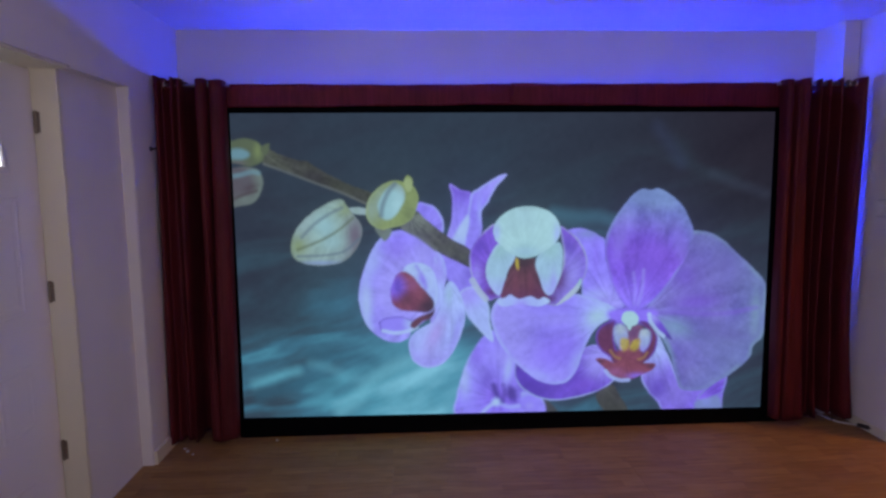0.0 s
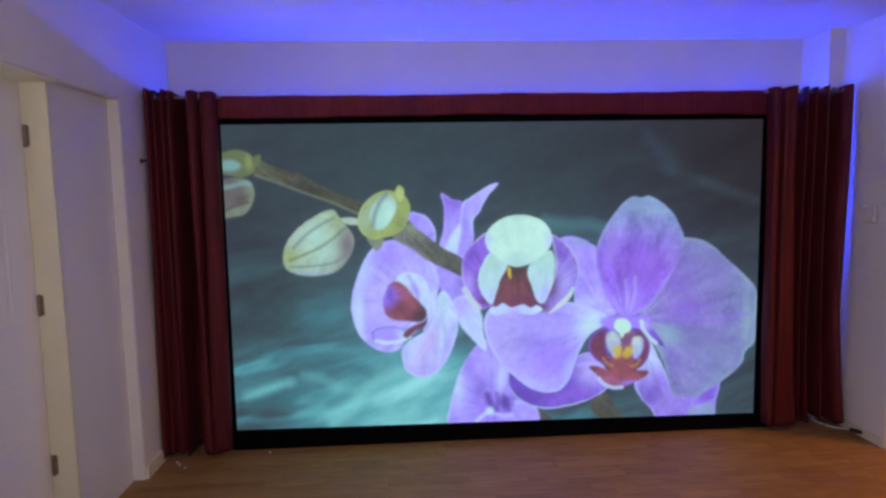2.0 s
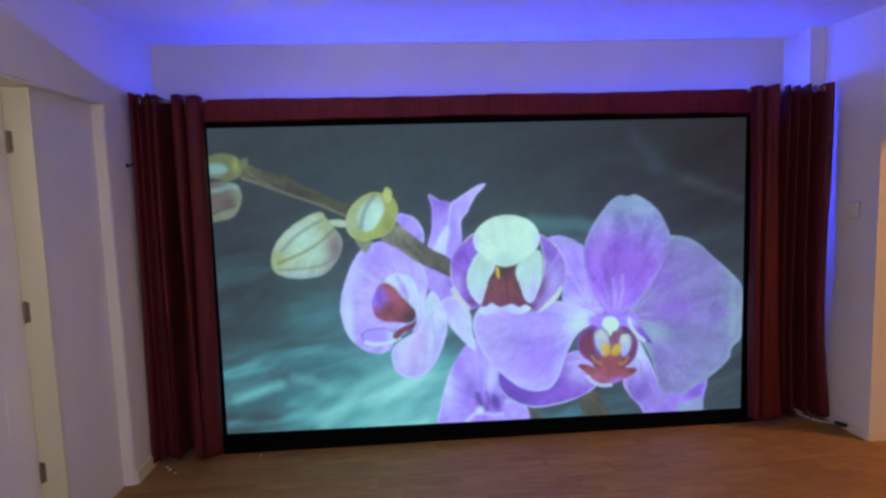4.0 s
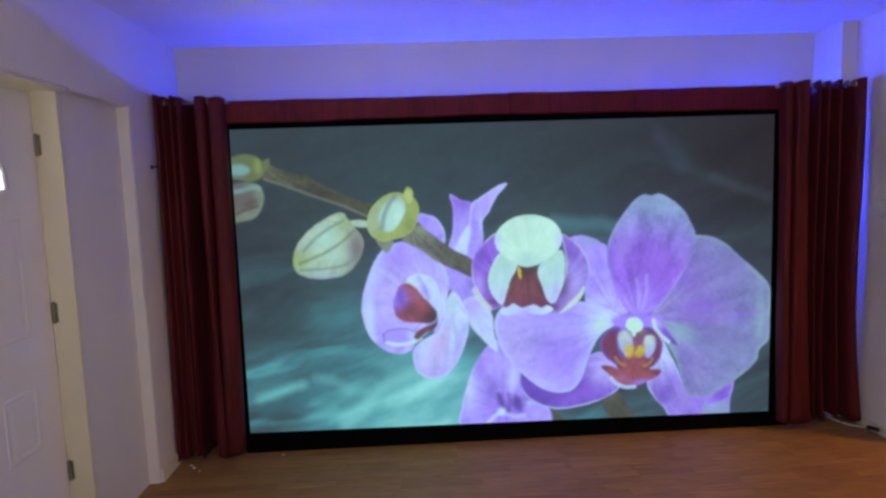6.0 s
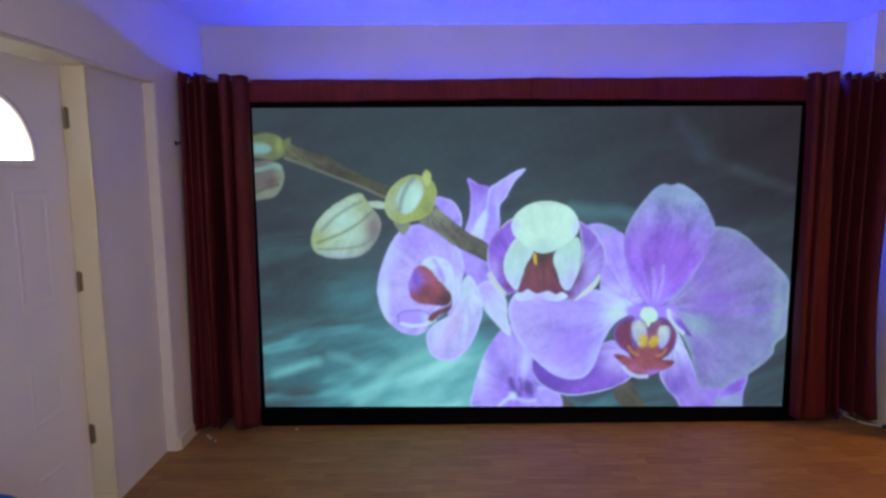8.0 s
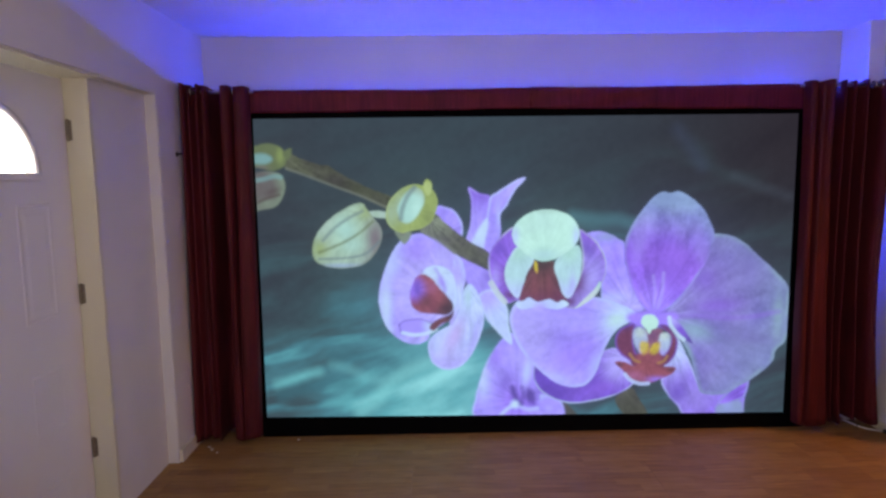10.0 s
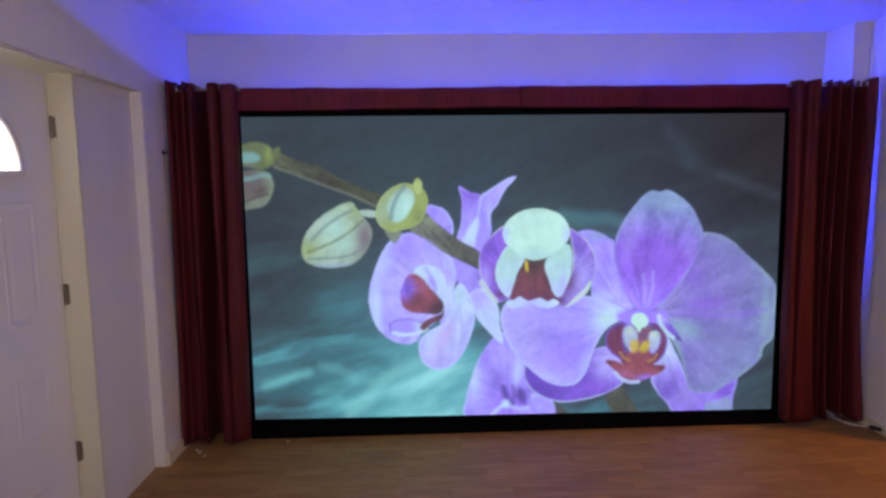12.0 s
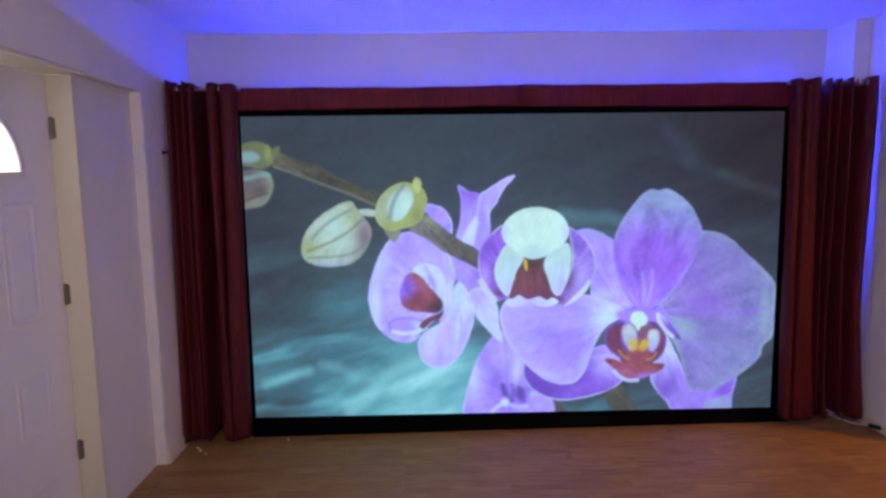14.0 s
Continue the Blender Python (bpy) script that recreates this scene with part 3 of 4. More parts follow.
# side flower: upper blades
shape([(53, 64.2), (55.3, 64), (57.9, 62.9), (59.8, 60.4), (60.6, 57.3), (59.6, 53.2), (56.2, 52.5), (52.2, 55.9), (51.2, 61)], (53.8, 55.9), LILAC, IRIS, IRIS, rim=PALE, vein=0.08)
shape([(62.3, 69.7), (65.4, 68), (68.6, 66.9), (69.3, 62.9), (68.5, 60.1), (67.7, 55.1), (65.8, 48.8), (62.4, 47.2), (60.9, 52.3), (62.6, 58.1), (63.1, 63.1), (62.9, 66.4)], (64.9, 51.3), LILAC, IRIS, VIOLET, rim=LILAC, vein=0.08)
shape([(79.2, 72.1), (76.9, 71.9), (73.5, 70), (70.6, 68.1), (68.6, 66.7), (67.9, 62.1), (66.7, 55.5), (66.5, 48.8), (69.9, 48.6), (71.8, 56.1), (71.7, 61.3), (73.7, 64.2), (76, 68.5)], (68.2, 50.4), IRIS, IRIS, LILAC, rim=PALE, vein=0.08)
tint(71.1, 61.2, 1.0, 5.0, PALE, alpha=0.45)
shape([(67.7, 60.4), (68, 57.9), (67, 53.8), (65.9, 50.8), (62.5, 51.2), (64, 55.2), (66.1, 58.8)], (64.9, 51.3), PALE, ICE, ICE, edge=0.7, alpha=0.9)
shape([(59.4, 49), (67.8, 47), (72.9, 38.3), (71.1, 32.4), (66, 34.1), (62.5, 39.6), (59.6, 44.8)], (62.7, 45.5), IRIS, IRIS, PLUMLILAC, edge=0.9, vein=0.06)
tint(68.5, 42.8, 2.5, 4.0, DEEPVIOLET, rot=-40, alpha=0.5)
shape([(64.9, 36.9), (68.9, 39.2), (71.9, 37), (73.8, 33.2), (74.3, 27.6), (75.2, 22.4), (73.5, 23.1), (70.5, 26.4), (67.3, 30.3)], (67.5, 36.8), LILAC, PALE, PALE, rim=ICE, vein=0.05, edge=0.5)
# side flower: large petal, lower petal, throat
shape([(46.3, 56.1), (42.9, 54.9), (40.1, 51.8), (37.9, 47.4), (36, 42.2), (35, 37.2), (35.5, 32.7), (37, 28.4), (39.5, 25.3), (42.8, 23.1), (46.5, 22.6), (49.6, 23.9), (50.9, 26.8), (55.3, 30.1), (58.9, 35.1), (61.2, 42.2), (60.4, 47.3), (57.8, 51.6), (53.8, 54.2), (49.7, 56)], (56.4, 36.4), LILAC, LILAC, IRIS, rim=PALE, rimw=2.4, vein=0.10)
tint(37.3, 34.5, 2.2, 9.0, ICE, alpha=0.8)
tint(39.5, 46.3, 2.5, 6.0, PALE, rot=-25, alpha=0.7)
tint(46.9, 50.3, 4.5, 4.0, VIOLET, alpha=0.45)
tint(56.1, 49.1, 3.5, 3.5, LILAC, alpha=0.5)
tint(43.8, 36.8, 4.0, 8.0, LILAC, alpha=0.5)
shape([(62, 40.8), (60, 37.4), (58.8, 32), (56.1, 28.3), (52.1, 26), (49.6, 22.7), (50.4, 17.6), (53, 15), (56.4, 14.5), (59.9, 15.8), (63.1, 19.5), (65.4, 24.7), (66.7, 30), (65.9, 35.2), (64, 39.5)], (62, 39.6), PALE, PALE, LILAC, rim=PALE, rimw=1.2, vein=0.10)
tint(52.4, 21.9, 2.5, 5.0, PALE, alpha=0.6)
tint(57.7, 25.1, 2.8, 6.5, ORCHID, rot=-25, alpha=0.65)
tint(64, 24.9, 1.6, 6.0, VIOLET, rot=-15, alpha=0.45)
tint(61.9, 37, 1.6, 4.0, MINT, alpha=0.5)
shape([(57.7, 48.2), (59.9, 43.1), (60.4, 37.9), (59.2, 32.8), (56.6, 28.3), (56.2, 33.8), (57.4, 40.6)], (58.6, 44), LILAC, PALE, LILAC, edge=0.6, vein=0.06)
shape([(47.7, 42.3), (49.2, 45.6), (52.3, 46.5), (55.3, 45.8), (57.5, 43.5), (58.4, 38.9), (57.9, 34.4), (55.8, 32.8), (52.2, 36), (49.3, 38.9)], (53.3, 44.1), ICE, PALE, PALE, rim=ICE, edge=0.5, vein=0.05)
tint(53.8, 41.6, 1.4, 2.4, VIOLET, rot=30, alpha=0.6)
tint(50, 44.6, 1.2, 1.6, ICE, alpha=0.8)
stroke([(52.2, 45.5), (53.8, 42.8), (55, 39)], 0.3, VIOLET, alpha=0.5, edge=0.8)
tint(56.6, 40.6, 1.2, 3.2, ICE, alpha=0.6)
shape([(48.5, 44), (46.2, 42.7), (44.5, 38.7), (44.9, 34.6), (47.3, 32.4), (51.2, 31.9), (54.9, 31.5), (57.1, 32.7), (57.2, 35.1), (55.3, 37.6), (53.3, 39.7), (51.1, 42.5)], (45.6, 39.3), VIOLET, RUST, DARKBROWN, edge=0.5, vein=0.10)
tint(46.6, 40.1, 1.6, 3.4, DEEPVIOLET, alpha=0.75)
tint(49.1, 35.4, 2.6, 2.6, BROWN, alpha=0.8)
tint(55, 33.5, 2.6, 1.6, DARKBROWN, alpha=0.8)
tint(51.2, 40, 1.6, 2.2, ROSE, alpha=0.5)
shape([(40.9, 28.9), (43.5, 30.2), (47.2, 30.4), (51.5, 28.8), (56, 30.7), (53.9, 28.4), (50.9, 26.8), (45.8, 25.8), (41.9, 26.3)], (51, 28.2), PALE, IRIS, IRIS, edge=0.5)
stroke([(41, 28.5), (42.4, 29.7), (44.8, 30.1), (47.9, 30.2), (51, 28.8)], 0.2, DEEP, alpha=0.35)
stroke([(41, 28.5), (41.4, 26.5)], 0.2, DEEP, alpha=0.35)
stroke([(42.1, 26.1), (45.8, 25.4), (49.7, 26), (52.1, 27.1)], 0.45, ICE, alpha=0.8)
shape([(50.1, 27.7), (52.3, 30), (56.4, 31.6), (57.5, 32.7), (56.7, 30), (53.9, 28.7), (51.5, 26.8)], (56.7, 31.2), DARKBROWN, BROWN, BROWN, edge=0.5)
# large flower: lower sepals, wings, top petal
shape([(122.4, 17.3), (121, 10.3), (123.3, 5.7), (126.3, 2.5), (129.5, -1.8), (138.4, -2.1), (145.9, -2.5), (147.2, 4.7), (147.8, 10.6), (140.1, 7.7), (133.9, 8), (129.4, 17), (125, 24.3)], (123.2, 22.6), PALE, IRIS_DIM, VIOLET, rim=PALE, vein=0.12)
tint(126.3, 6.5, 3.0, 4.0, DEEPVIOLET, rot=-40, alpha=0.7)
tint(133.9, 3.5, 3.5, 3.5, IRIS_DIM, alpha=0.5)
shape([(138.9, 3.1), (142.2, 6.9), (147.8, 10.6), (147.4, 5.6), (145.5, 3.9), (141.2, 2.3)], (140.1, 3.2), VIOLET, DEEPVIOLET_DIM, VIOLET, rim=PALE_DIM, edge=0.5, vein=0.10)
shape([(138.4, 2), (141.6, 3), (146.2, 3.5), (146.3, -2.5), (139.3, -2.2)], (141.9, 2.6), PALE_DIM, GREYBLUE, GREYBLUE, edge=0.8, alpha=0.8)
shape([(82.3, 16.3), (81.7, 11.9), (83.4, 8.1), (87.1, 5.3), (91.6, 3.7), (96, 3.5), (101.3, 4.3), (106.9, 5.9), (111.5, 8.5), (113.3, 12), (110.1, 19.6), (103.2, 19.9), (96.1, 11.3), (89.2, 12.3), (84.9, 14.6)], (110.1, 17.8), LILAC, DEEPVIOLET_DIM, DEEPVIOLET, rim=ICE, rimw=0.8, vein=0.10)
tint(107.5, 14.4, 3.0, 5.0, LILAC, rot=-30, alpha=0.6)
tint(89.1, 7.2, 5.0, 2.4, DEEPVIOLET, alpha=0.5)
tint(103.1, 8.4, 5.0, 2.4, PURPLE, rot=15, alpha=0.6)
shape([(96.4, 54.5), (98.8, 56.1), (102.9, 56), (106.9, 54.1), (109.3, 52), (111, 45.5), (112.7, 38.6), (115.1, 32.3), (106.8, 31.6), (102.6, 32.8), (101.7, 42.4), (99.4, 51)], (111.1, 33.5), LILAC, IRIS, IRIS, rim=PALE_DIM, vein=0.10)
tint(103.5, 54.6, 4.5, 1.8, GREYBLUE, alpha=0.6)
tint(106.2, 47.4, 1.4, 6.0, VIOLET, alpha=0.4)
tint(105.1, 36.3, 5.0, 1.8, PALE, alpha=0.5)
shape([(132.6, 54.3), (136, 55.2), (140.3, 54.7), (145, 52.5), (149.6, 48.3), (154.6, 44), (159.1, 38.7), (159.4, 30), (159.1, 22.9), (156.2, 19.5), (155.2, 16), (150.6, 11.7), (145.4, 8.4), (141, 6), (136.5, 5.7), (133.3, 6.7), (131.9, 10.7), (130.1, 17), (126.9, 23.1), (123.7, 27.8), (122.3, 31), (124.1, 34.8), (128.4, 41.5), (130.9, 48.3)], (122.3, 31), LAVENDER, WING, WINGTIP, rim=FROST, rimw=1.8, vein=0.12)
tint(137.1, 33.4, 9.0, 3.0, PURPLE, rot=4, alpha=0.6)
tint(133.6, 41.3, 5.5, 5.5, PURPLE, rot=30, alpha=0.4)
tint(146.5, 44.3, 9.0, 6.0, WING, rot=-35, alpha=0.6)
tint(131.1, 25.8, 7.0, 3.5, SEAMIST, rot=-20, alpha=0.7)
tint(129.4, 17, 2.0, 7.0, SEAMIST, rot=18, alpha=0.5)
tint(143.4, 20, 10.0, 8.0, WINGTIP, rot=-20, alpha=0.5)
tint(156.4, 30.1, 2.0, 9.0, FROST, alpha=0.6)
tint(148.7, 23.3, 9.0, 2.2, WING, rot=-8, alpha=0.35)
stroke([(124.1, 30.2), (131.1, 30.3), (139.8, 29.7), (148.5, 30), (156.4, 31.5)], 0.55, PURPLE, alpha=0.35, edge=0.9)
shape([(75.9, 34.5), (74.4, 30.5), (75.2, 26), (77.3, 21.4), (80.6, 16.9), (84.9, 12.8), (89.1, 9.8), (93.5, 8.6), (97.8, 9.3), (100.7, 12.7), (102.5, 17.9), (104.3, 22.3), (107.1, 26.4), (111.2, 29), (112.6, 31.7), (105.1, 35.4), (96.5, 37.1), (87.9, 38.1), (79.4, 37.1)], (111.6, 29.7), PALE, IRIS, LILAC, rim=PALE, rimw=1.6, vein=0.09)
tint(106.7, 29.3, 4.5, 3.0, CREAM, rot=25, alpha=0.75)
tint(93.6, 18.5, 9.0, 5.5, IRIS2, rot=20, alpha=0.7)
tint(79.2, 28.6, 4.0, 5.0, LILAC, alpha=0.6)
tint(93.8, 28.9, 10.0, 3.0, LILAC, alpha=0.5)
tint(100.5, 15.6, 2.0, 5.0, PALE, rot=-15, alpha=0.45)
tint(89.2, 11.6, 5.0, 1.6, PALE, rot=-22, alpha=0.4)
shape([(118.5, 67.2), (120.6, 67.8), (122.4, 67.4), (124.8, 67.8), (128.2, 66.2), (131.8, 63.1), (134.4, 59), (135.9, 54.7), (134.9, 49.8), (132, 43.8), (128.6, 38.7), (125.1, 34.5), (122.3, 32.4), (118, 31.5), (114.4, 33.7), (111.8, 38.6), (109.8, 43.9), (108.8, 49), (109.3, 54.1), (111.2, 58.4), (113.9, 62.3), (116.3, 65.2)], (118, 31.2), IRIS2, PURPLE, TIPBLUE, rim=PALE_DIM, rimw=1.3, vein=0.14)
tint(122.3, 65.1, 9.0, 2.4, TIPBLUE, alpha=0.8)
tint(122.3, 45.1, 4.5, 9.0, PURPLE, rot=6, alpha=0.7)
tint(113.4, 52.2, 2.4, 8.0, IRIS_DIM, rot=-14, alpha=0.6)
tint(131.8, 51.6, 2.4, 7.0, IRIS_DIM, rot=14, alpha=0.6)
stroke([(119.4, 32.8), (120.6, 37.5), (120.9, 43.5)], 0.35, LILAC, alpha=0.5, edge=0.7)
stroke([(118.2, 32.9), (118.5, 37.5), (117.8, 42.7)], 0.3, LILAC, alpha=0.4, edge=0.7)
shape([(110.2, 30.8), (115.1, 32.3), (122.3, 32), (125.5, 30.5), (123.7, 27.5), (120.3, 27.2), (113.7, 27.1), (111.2, 28.3)], (117.5, 29.8), IRIS2, IRIS2, IRIS2, edge=1.2, vein=0.06)
# its lip and column
shape([(123.7, 29.9), (126.2, 28.1), (129, 24.5), (130.4, 21.9), (128, 23.1), (125.1, 25.7)], (124.1, 29.5), LILAC, DEEPVIOLET_DIM, DEEP, edge=0.5)
stroke([(123, 29.9), (123.6, 27.5), (125.5, 24.9), (127.6, 23.1)], 0.5, ICE, alpha=0.85)
shape([(112.6, 28.1), (109.1, 27.3), (106.9, 25), (106.7, 21.8), (108.1, 19), (111.2, 16.7), (114, 15.5), (114.7, 17.6), (113.1, 19.5), (112.3, 23)], (111, 21.3), WINE, WINE, PLUM, rim=DEEPVIOLET_DIM, edge=0.45, vein=0.06)
shape([(119.9, 27.6), (122.4, 27.5), (124.6, 25), (125.9, 22.1), (125, 17.9), (122.4, 15.4), (119.2, 16), (121, 17.7), (122.9, 20.5), (123.6, 23.8), (122, 25.8)], (123.2, 20.8), WINE, WINE, PLUM, rim=DEEPVIOLET_DIM, edge=0.45, vein=0.06)
shape([(115.7, 26), (120.6, 26.5), (121.3, 24.1), (120.3, 17.4), (114.3, 17.6), (115, 22.9)], (118, 24.5), (126, 84, 120), (140, 92, 118), RUST, edge=0.6, vein=0.08)
shape([(112.3, 26.2), (114.4, 27.1), (116.3, 25.3), (116.4, 21.8), (115, 18.7), (112.9, 20.9), (112.1, 23.7)], (114.3, 25.5), FRILL, (180, 196, 232), LILAC, edge=0.6, vein=0.08, alpha=0.9)
shape([(120.4, 24.8), (122.5, 25.2), (123.6, 23.6), (122.9, 20.1), (121.1, 18.1), (119.9, 21.3)], (121.7, 24.4), FRILL, (180, 196, 232), LILAC, edge=0.6, vein=0.08, alpha=0.9)
shape([(111.9, 17.7), (114.3, 18.7), (120.6, 18.5), (122.4, 15.6), (117.5, 13.3), (112.2, 14.9)], (117.1, 16.7), RUST, RUST, WINE, edge=0.6, vein=0.08)
stroke([(111.2, 18.8), (112.6, 17), (114.3, 16.2)], 0.3, GOLD_DIM, alpha=0.6)
stroke([(122.7, 18), (121.7, 16.5), (119.9, 15.8)], 0.3, GOLD_DIM, alpha=0.6)
shape([(114.6, 22.6), (116.8, 22.2), (117.0, 19.6), (115.2, 18.4), (114.2, 20.3)], (115, 21.1), GOLD, GOLD, GOLD_DIM, edge=0.6, vein=0.12, alpha=0.9)
shape([(118.0, 21.6), (120.3, 22.5), (120.3, 20.2), (119.0, 18.5), (117.1, 19.1)], (118.9, 20.6), GOLD, GOLD, GOLD_DIM, edge=0.6, vein=0.12, alpha=0.9)
shape([(106.8, 16.2), (109.4, 16.4), (112.9, 14.9), (115, 16.2), (118.9, 16), (121, 14.9), (125.2, 14.4), (124.5, 12.6), (121.7, 11.3), (117.8, 9.7), (114.3, 9.7), (111.2, 11), (109.4, 13.4)], (116.1, 16.2), RUST, RUST, RUST, edge=0.4, vein=0.10)
tint(108, 15.4, 1.6, 0.9, DARKBROWN, alpha=0.7)
tint(124.1, 13.7, 1.6, 0.9, DARKBROWN, alpha=0.7)
tint(112.7, 12, 3.2, 1.8, ROSE, alpha=0.75)
tint(119.7, 10.7, 3.5, 1.2, IRIS2, alpha=0.8)
stroke([(109.8, 12.5), (111.5, 10.7), (114.3, 9.5), (117.1, 9.5)], 0.45, PALE, alpha=0.85)
shape([(114.9, 30.2), (116.4, 31), (118.5, 30.6), (119.7, 28.8), (119.2, 26.9), (117.8, 26.3), (117, 25.1), (115.9, 26.7), (114.5, 28.2)], (117.1, 28.4), CREAM, CREAM, CREAM, edge=0.4)
# main stalk
shape([(9.3, 80.2), (13.1, 78.6), (18.6, 76.7), (21.2, 76.4), (24.2, 74.4), (27.7, 72.4), (33.7, 69.4), (40.5, 66.6), (38.4, 63.7), (30.4, 67.5), (22.3, 70.6), (14.4, 73.9), (8.7, 75.8)], (9.2, 78.6), STALK, STALK_DARK, STALK, vein=0.16, edge=0.4)
stroke([(9, 75.7), (14.4, 73.7), (22.3, 70.6), (30.4, 67.5), (38.1, 64)], 0.25, STALK_RIM, alpha=0.6)
shape([(51.9, 61.9), (55.1, 59.5), (59.7, 55.7), (63.3, 53.2), (67.9, 50.6), (70.3, 46.9), (71.4, 42.5), (67.7, 45), (62.7, 47.4), (57.8, 50.2), (52.9, 54.1), (47.7, 57.1)], (50.7, 60.2), STALK_RIM, STALK, STALK_DARK, vein=0.20, edge=0.4)
stroke([(49.7, 56), (53.7, 53.7), (58.1, 50.4)], 0.5, STALK_RIM, alpha=0.6)
# half-open flower
shape([(75.8, 57.7), (72.6, 55.8), (69.8, 52.5), (68.2, 49), (68.1, 45), (69.3, 40.7), (71.7, 37), (73.7, 34.9), (75.9, 35.5), (78.9, 37.1), (78.2, 43.3), (77.6, 49.2), (77.1, 53.8)], (76.1, 43.3), PLUM, PURPLE, PURPLE, rim=FRILL, rimw=0.9, edge=0.35, vein=0.10)
tint(70.9, 51.1, 2.6, 3.2, DEEPVIOLET, rot=-40, alpha=0.7)
tint(70.2, 42.7, 1.6, 4.0, LILAC, alpha=0.6)
tint(74.6, 37.4, 2.5, 1.8, PLUM, alpha=0.9)
stroke([(68.9, 41), (70.9, 37.7), (72.9, 35.3)], 0.8, FRILL, alpha=0.75)
shape([(95.2, 56.9), (97.8, 55.5), (101.1, 52.5), (103.3, 48.3), (103.6, 44.1), (102, 39.7), (99.2, 36), (95.7, 33.5), (93, 33), (89.9, 34.8), (93.8, 39.3), (95.9, 44.3), (96.3, 49.4), (95.7, 53.2)], (94, 41), PLUM, IRIS_DIM, PURPLE, rim=FRILL, rimw=0.9, edge=0.35, vein=0.10)
tint(98, 51.1, 2.2, 4.0, DEEPVIOLET, rot=35, alpha=0.7)
tint(99.1, 41.7, 2.4, 4.5, LILAC, rot=-20, alpha=0.6)
tint(92.2, 35.1, 2.8, 1.8, PLUM, alpha=0.95)
shape([(94.4, 33.1), (96.8, 35.8), (99.9, 38.7), (101.7, 41.1), (101.3, 38.3), (98.9, 35.7)], (97.3, 35.7), FRILL, FRILL, MINT, edge=0.4)
shape([(80.6, 46.9), (83.9, 48.2), (87.4, 47.4), (88.4, 44.6), (90, 40.3), (91.7, 35.6), (88.2, 34.3), (84.5, 35), (80.2, 34.6), (77.3, 36.1), (78.6, 40.7)], (83.9, 47.3), DARKBROWN, BROWN, WINE, edge=0.5, vein=0.12)
tint(84.4, 46.4, 4.0, 1.4, DARKBROWN, alpha=0.9)
tint(82, 39.7, 1.4, 5.0, RUST, alpha=0.4)
tint(86.3, 39.6, 1.4, 5.0, RUST, alpha=0.35)
shape([(81.8, 47.6), (82.7, 46.8), (82.9, 44.1), (82.1, 44.5)], (82.3, 46.5), GOLD, GOLD, GOLD_DIM, edge=0.35)
shape([(76.3, 34.8), (78.7, 35.6), (80.4, 36.5), (83.1, 35.2), (86.2, 36), (88.7, 35), (90.6, 35.6), (92.3, 34.2), (88.7, 32.9), (82.7, 33.5), (77.9, 33)], (83.6, 32.8), LILAC, PALE, ICE, edge=0.4)
shape([(77, 52.1), (74.4, 48.8), (73, 45.1), (73.2, 41.4), (75, 37.9), (77, 36.5), (78.3, 39.9), (79.7, 43.9), (81.7, 47.6), (80.7, 50.3)], (77.2, 50.9), MINT, MINTBLUE, PALE, rim=ICE, edge=0.4, vein=0.04)
shape([(89.2, 49), (94.3, 52.2), (96, 49.8), (95.9, 44.3), (94.6, 39.9), (92.9, 36.6), (90.8, 37), (89.2, 41.2), (87.9, 45.3)], (92.4, 50.4), MINT, MINTBLUE, PALE, rim=ICE, edge=0.4, vein=0.04)
tint(93.4, 40.2, 1.4, 4.0, LILAC, alpha=0.6)
shape([(85.4, 62.9), (89.2, 62.4), (92.6, 60.8), (94.7, 58.1), (95.2, 54.9), (93.8, 51.9), (90.9, 49.8), (87.4, 47.9), (84, 47.5), (80.5, 48.9), (77.7, 51.2), (75.7, 53.5), (75.3, 56.2), (76.5, 59), (79.1, 61.2), (82, 62.5)], (85.1, 48.1), MINT, CREAM, CREAM, edge=0.35, vein=0.03)
tint(76.1, 55.2, 1.4, 3.0, PALE, alpha=0.8)
tint(94.4, 54.6, 1.4, 3.4, PALE, alpha=0.8)
tint(85, 62.2, 7.0, 0.7, BUD, alpha=0.25)
tint(84.8, 49.5, 5.0, 1.6, MINTBLUE, alpha=0.6)
# buds
shape([(-1.9, 73.7), (0.1, 74.5), (3.9, 74.9), (7.1, 74), (8.5, 71.3), (7.9, 67.9), (5.9, 65), (2.3, 63.8), (-2.6, 64.2)], (0.3, 69.9), (106, 98, 100), (106, 100, 102), BUD_DIM, edge=0.5)
tint(2.7, 65.5, 4.5, 1.6, BUD_DIM, rot=10, alpha=0.8)
tint(5.1, 69, 3.0, 1.2, DARKBROWN, rot=20, alpha=0.45)
stroke([(-1, 72.1), (2.1, 72.6), (5.4, 73.4), (7.3, 73.1)], 0.5, MINT_DIM, alpha=0.6, edge=0.7)
stroke([(-0.9, 65.2), (2.5, 66.8), (6.6, 68)], 0.3, DARKBROWN, alpha=0.5, edge=0.6)
shape([(-1.3, 81.8), (0.6, 82.3), (2.8, 82.9), (5.4, 82.8), (7.8, 81.5), (9.2, 78.9), (8.4, 76.3), (5, 75), (1.5, 75.9), (-1.6, 77)], (2.5, 78.8), OLIVE_DIM, OLIVE_DIM, OLIVE_DIM, edge=0.5)
tint(7.4, 79.4, 1.4, 2.8, OLIVE, alpha=0.6)
tint(1.5, 75.9, 3.0, 1.0, MAUVE, alpha=0.6)
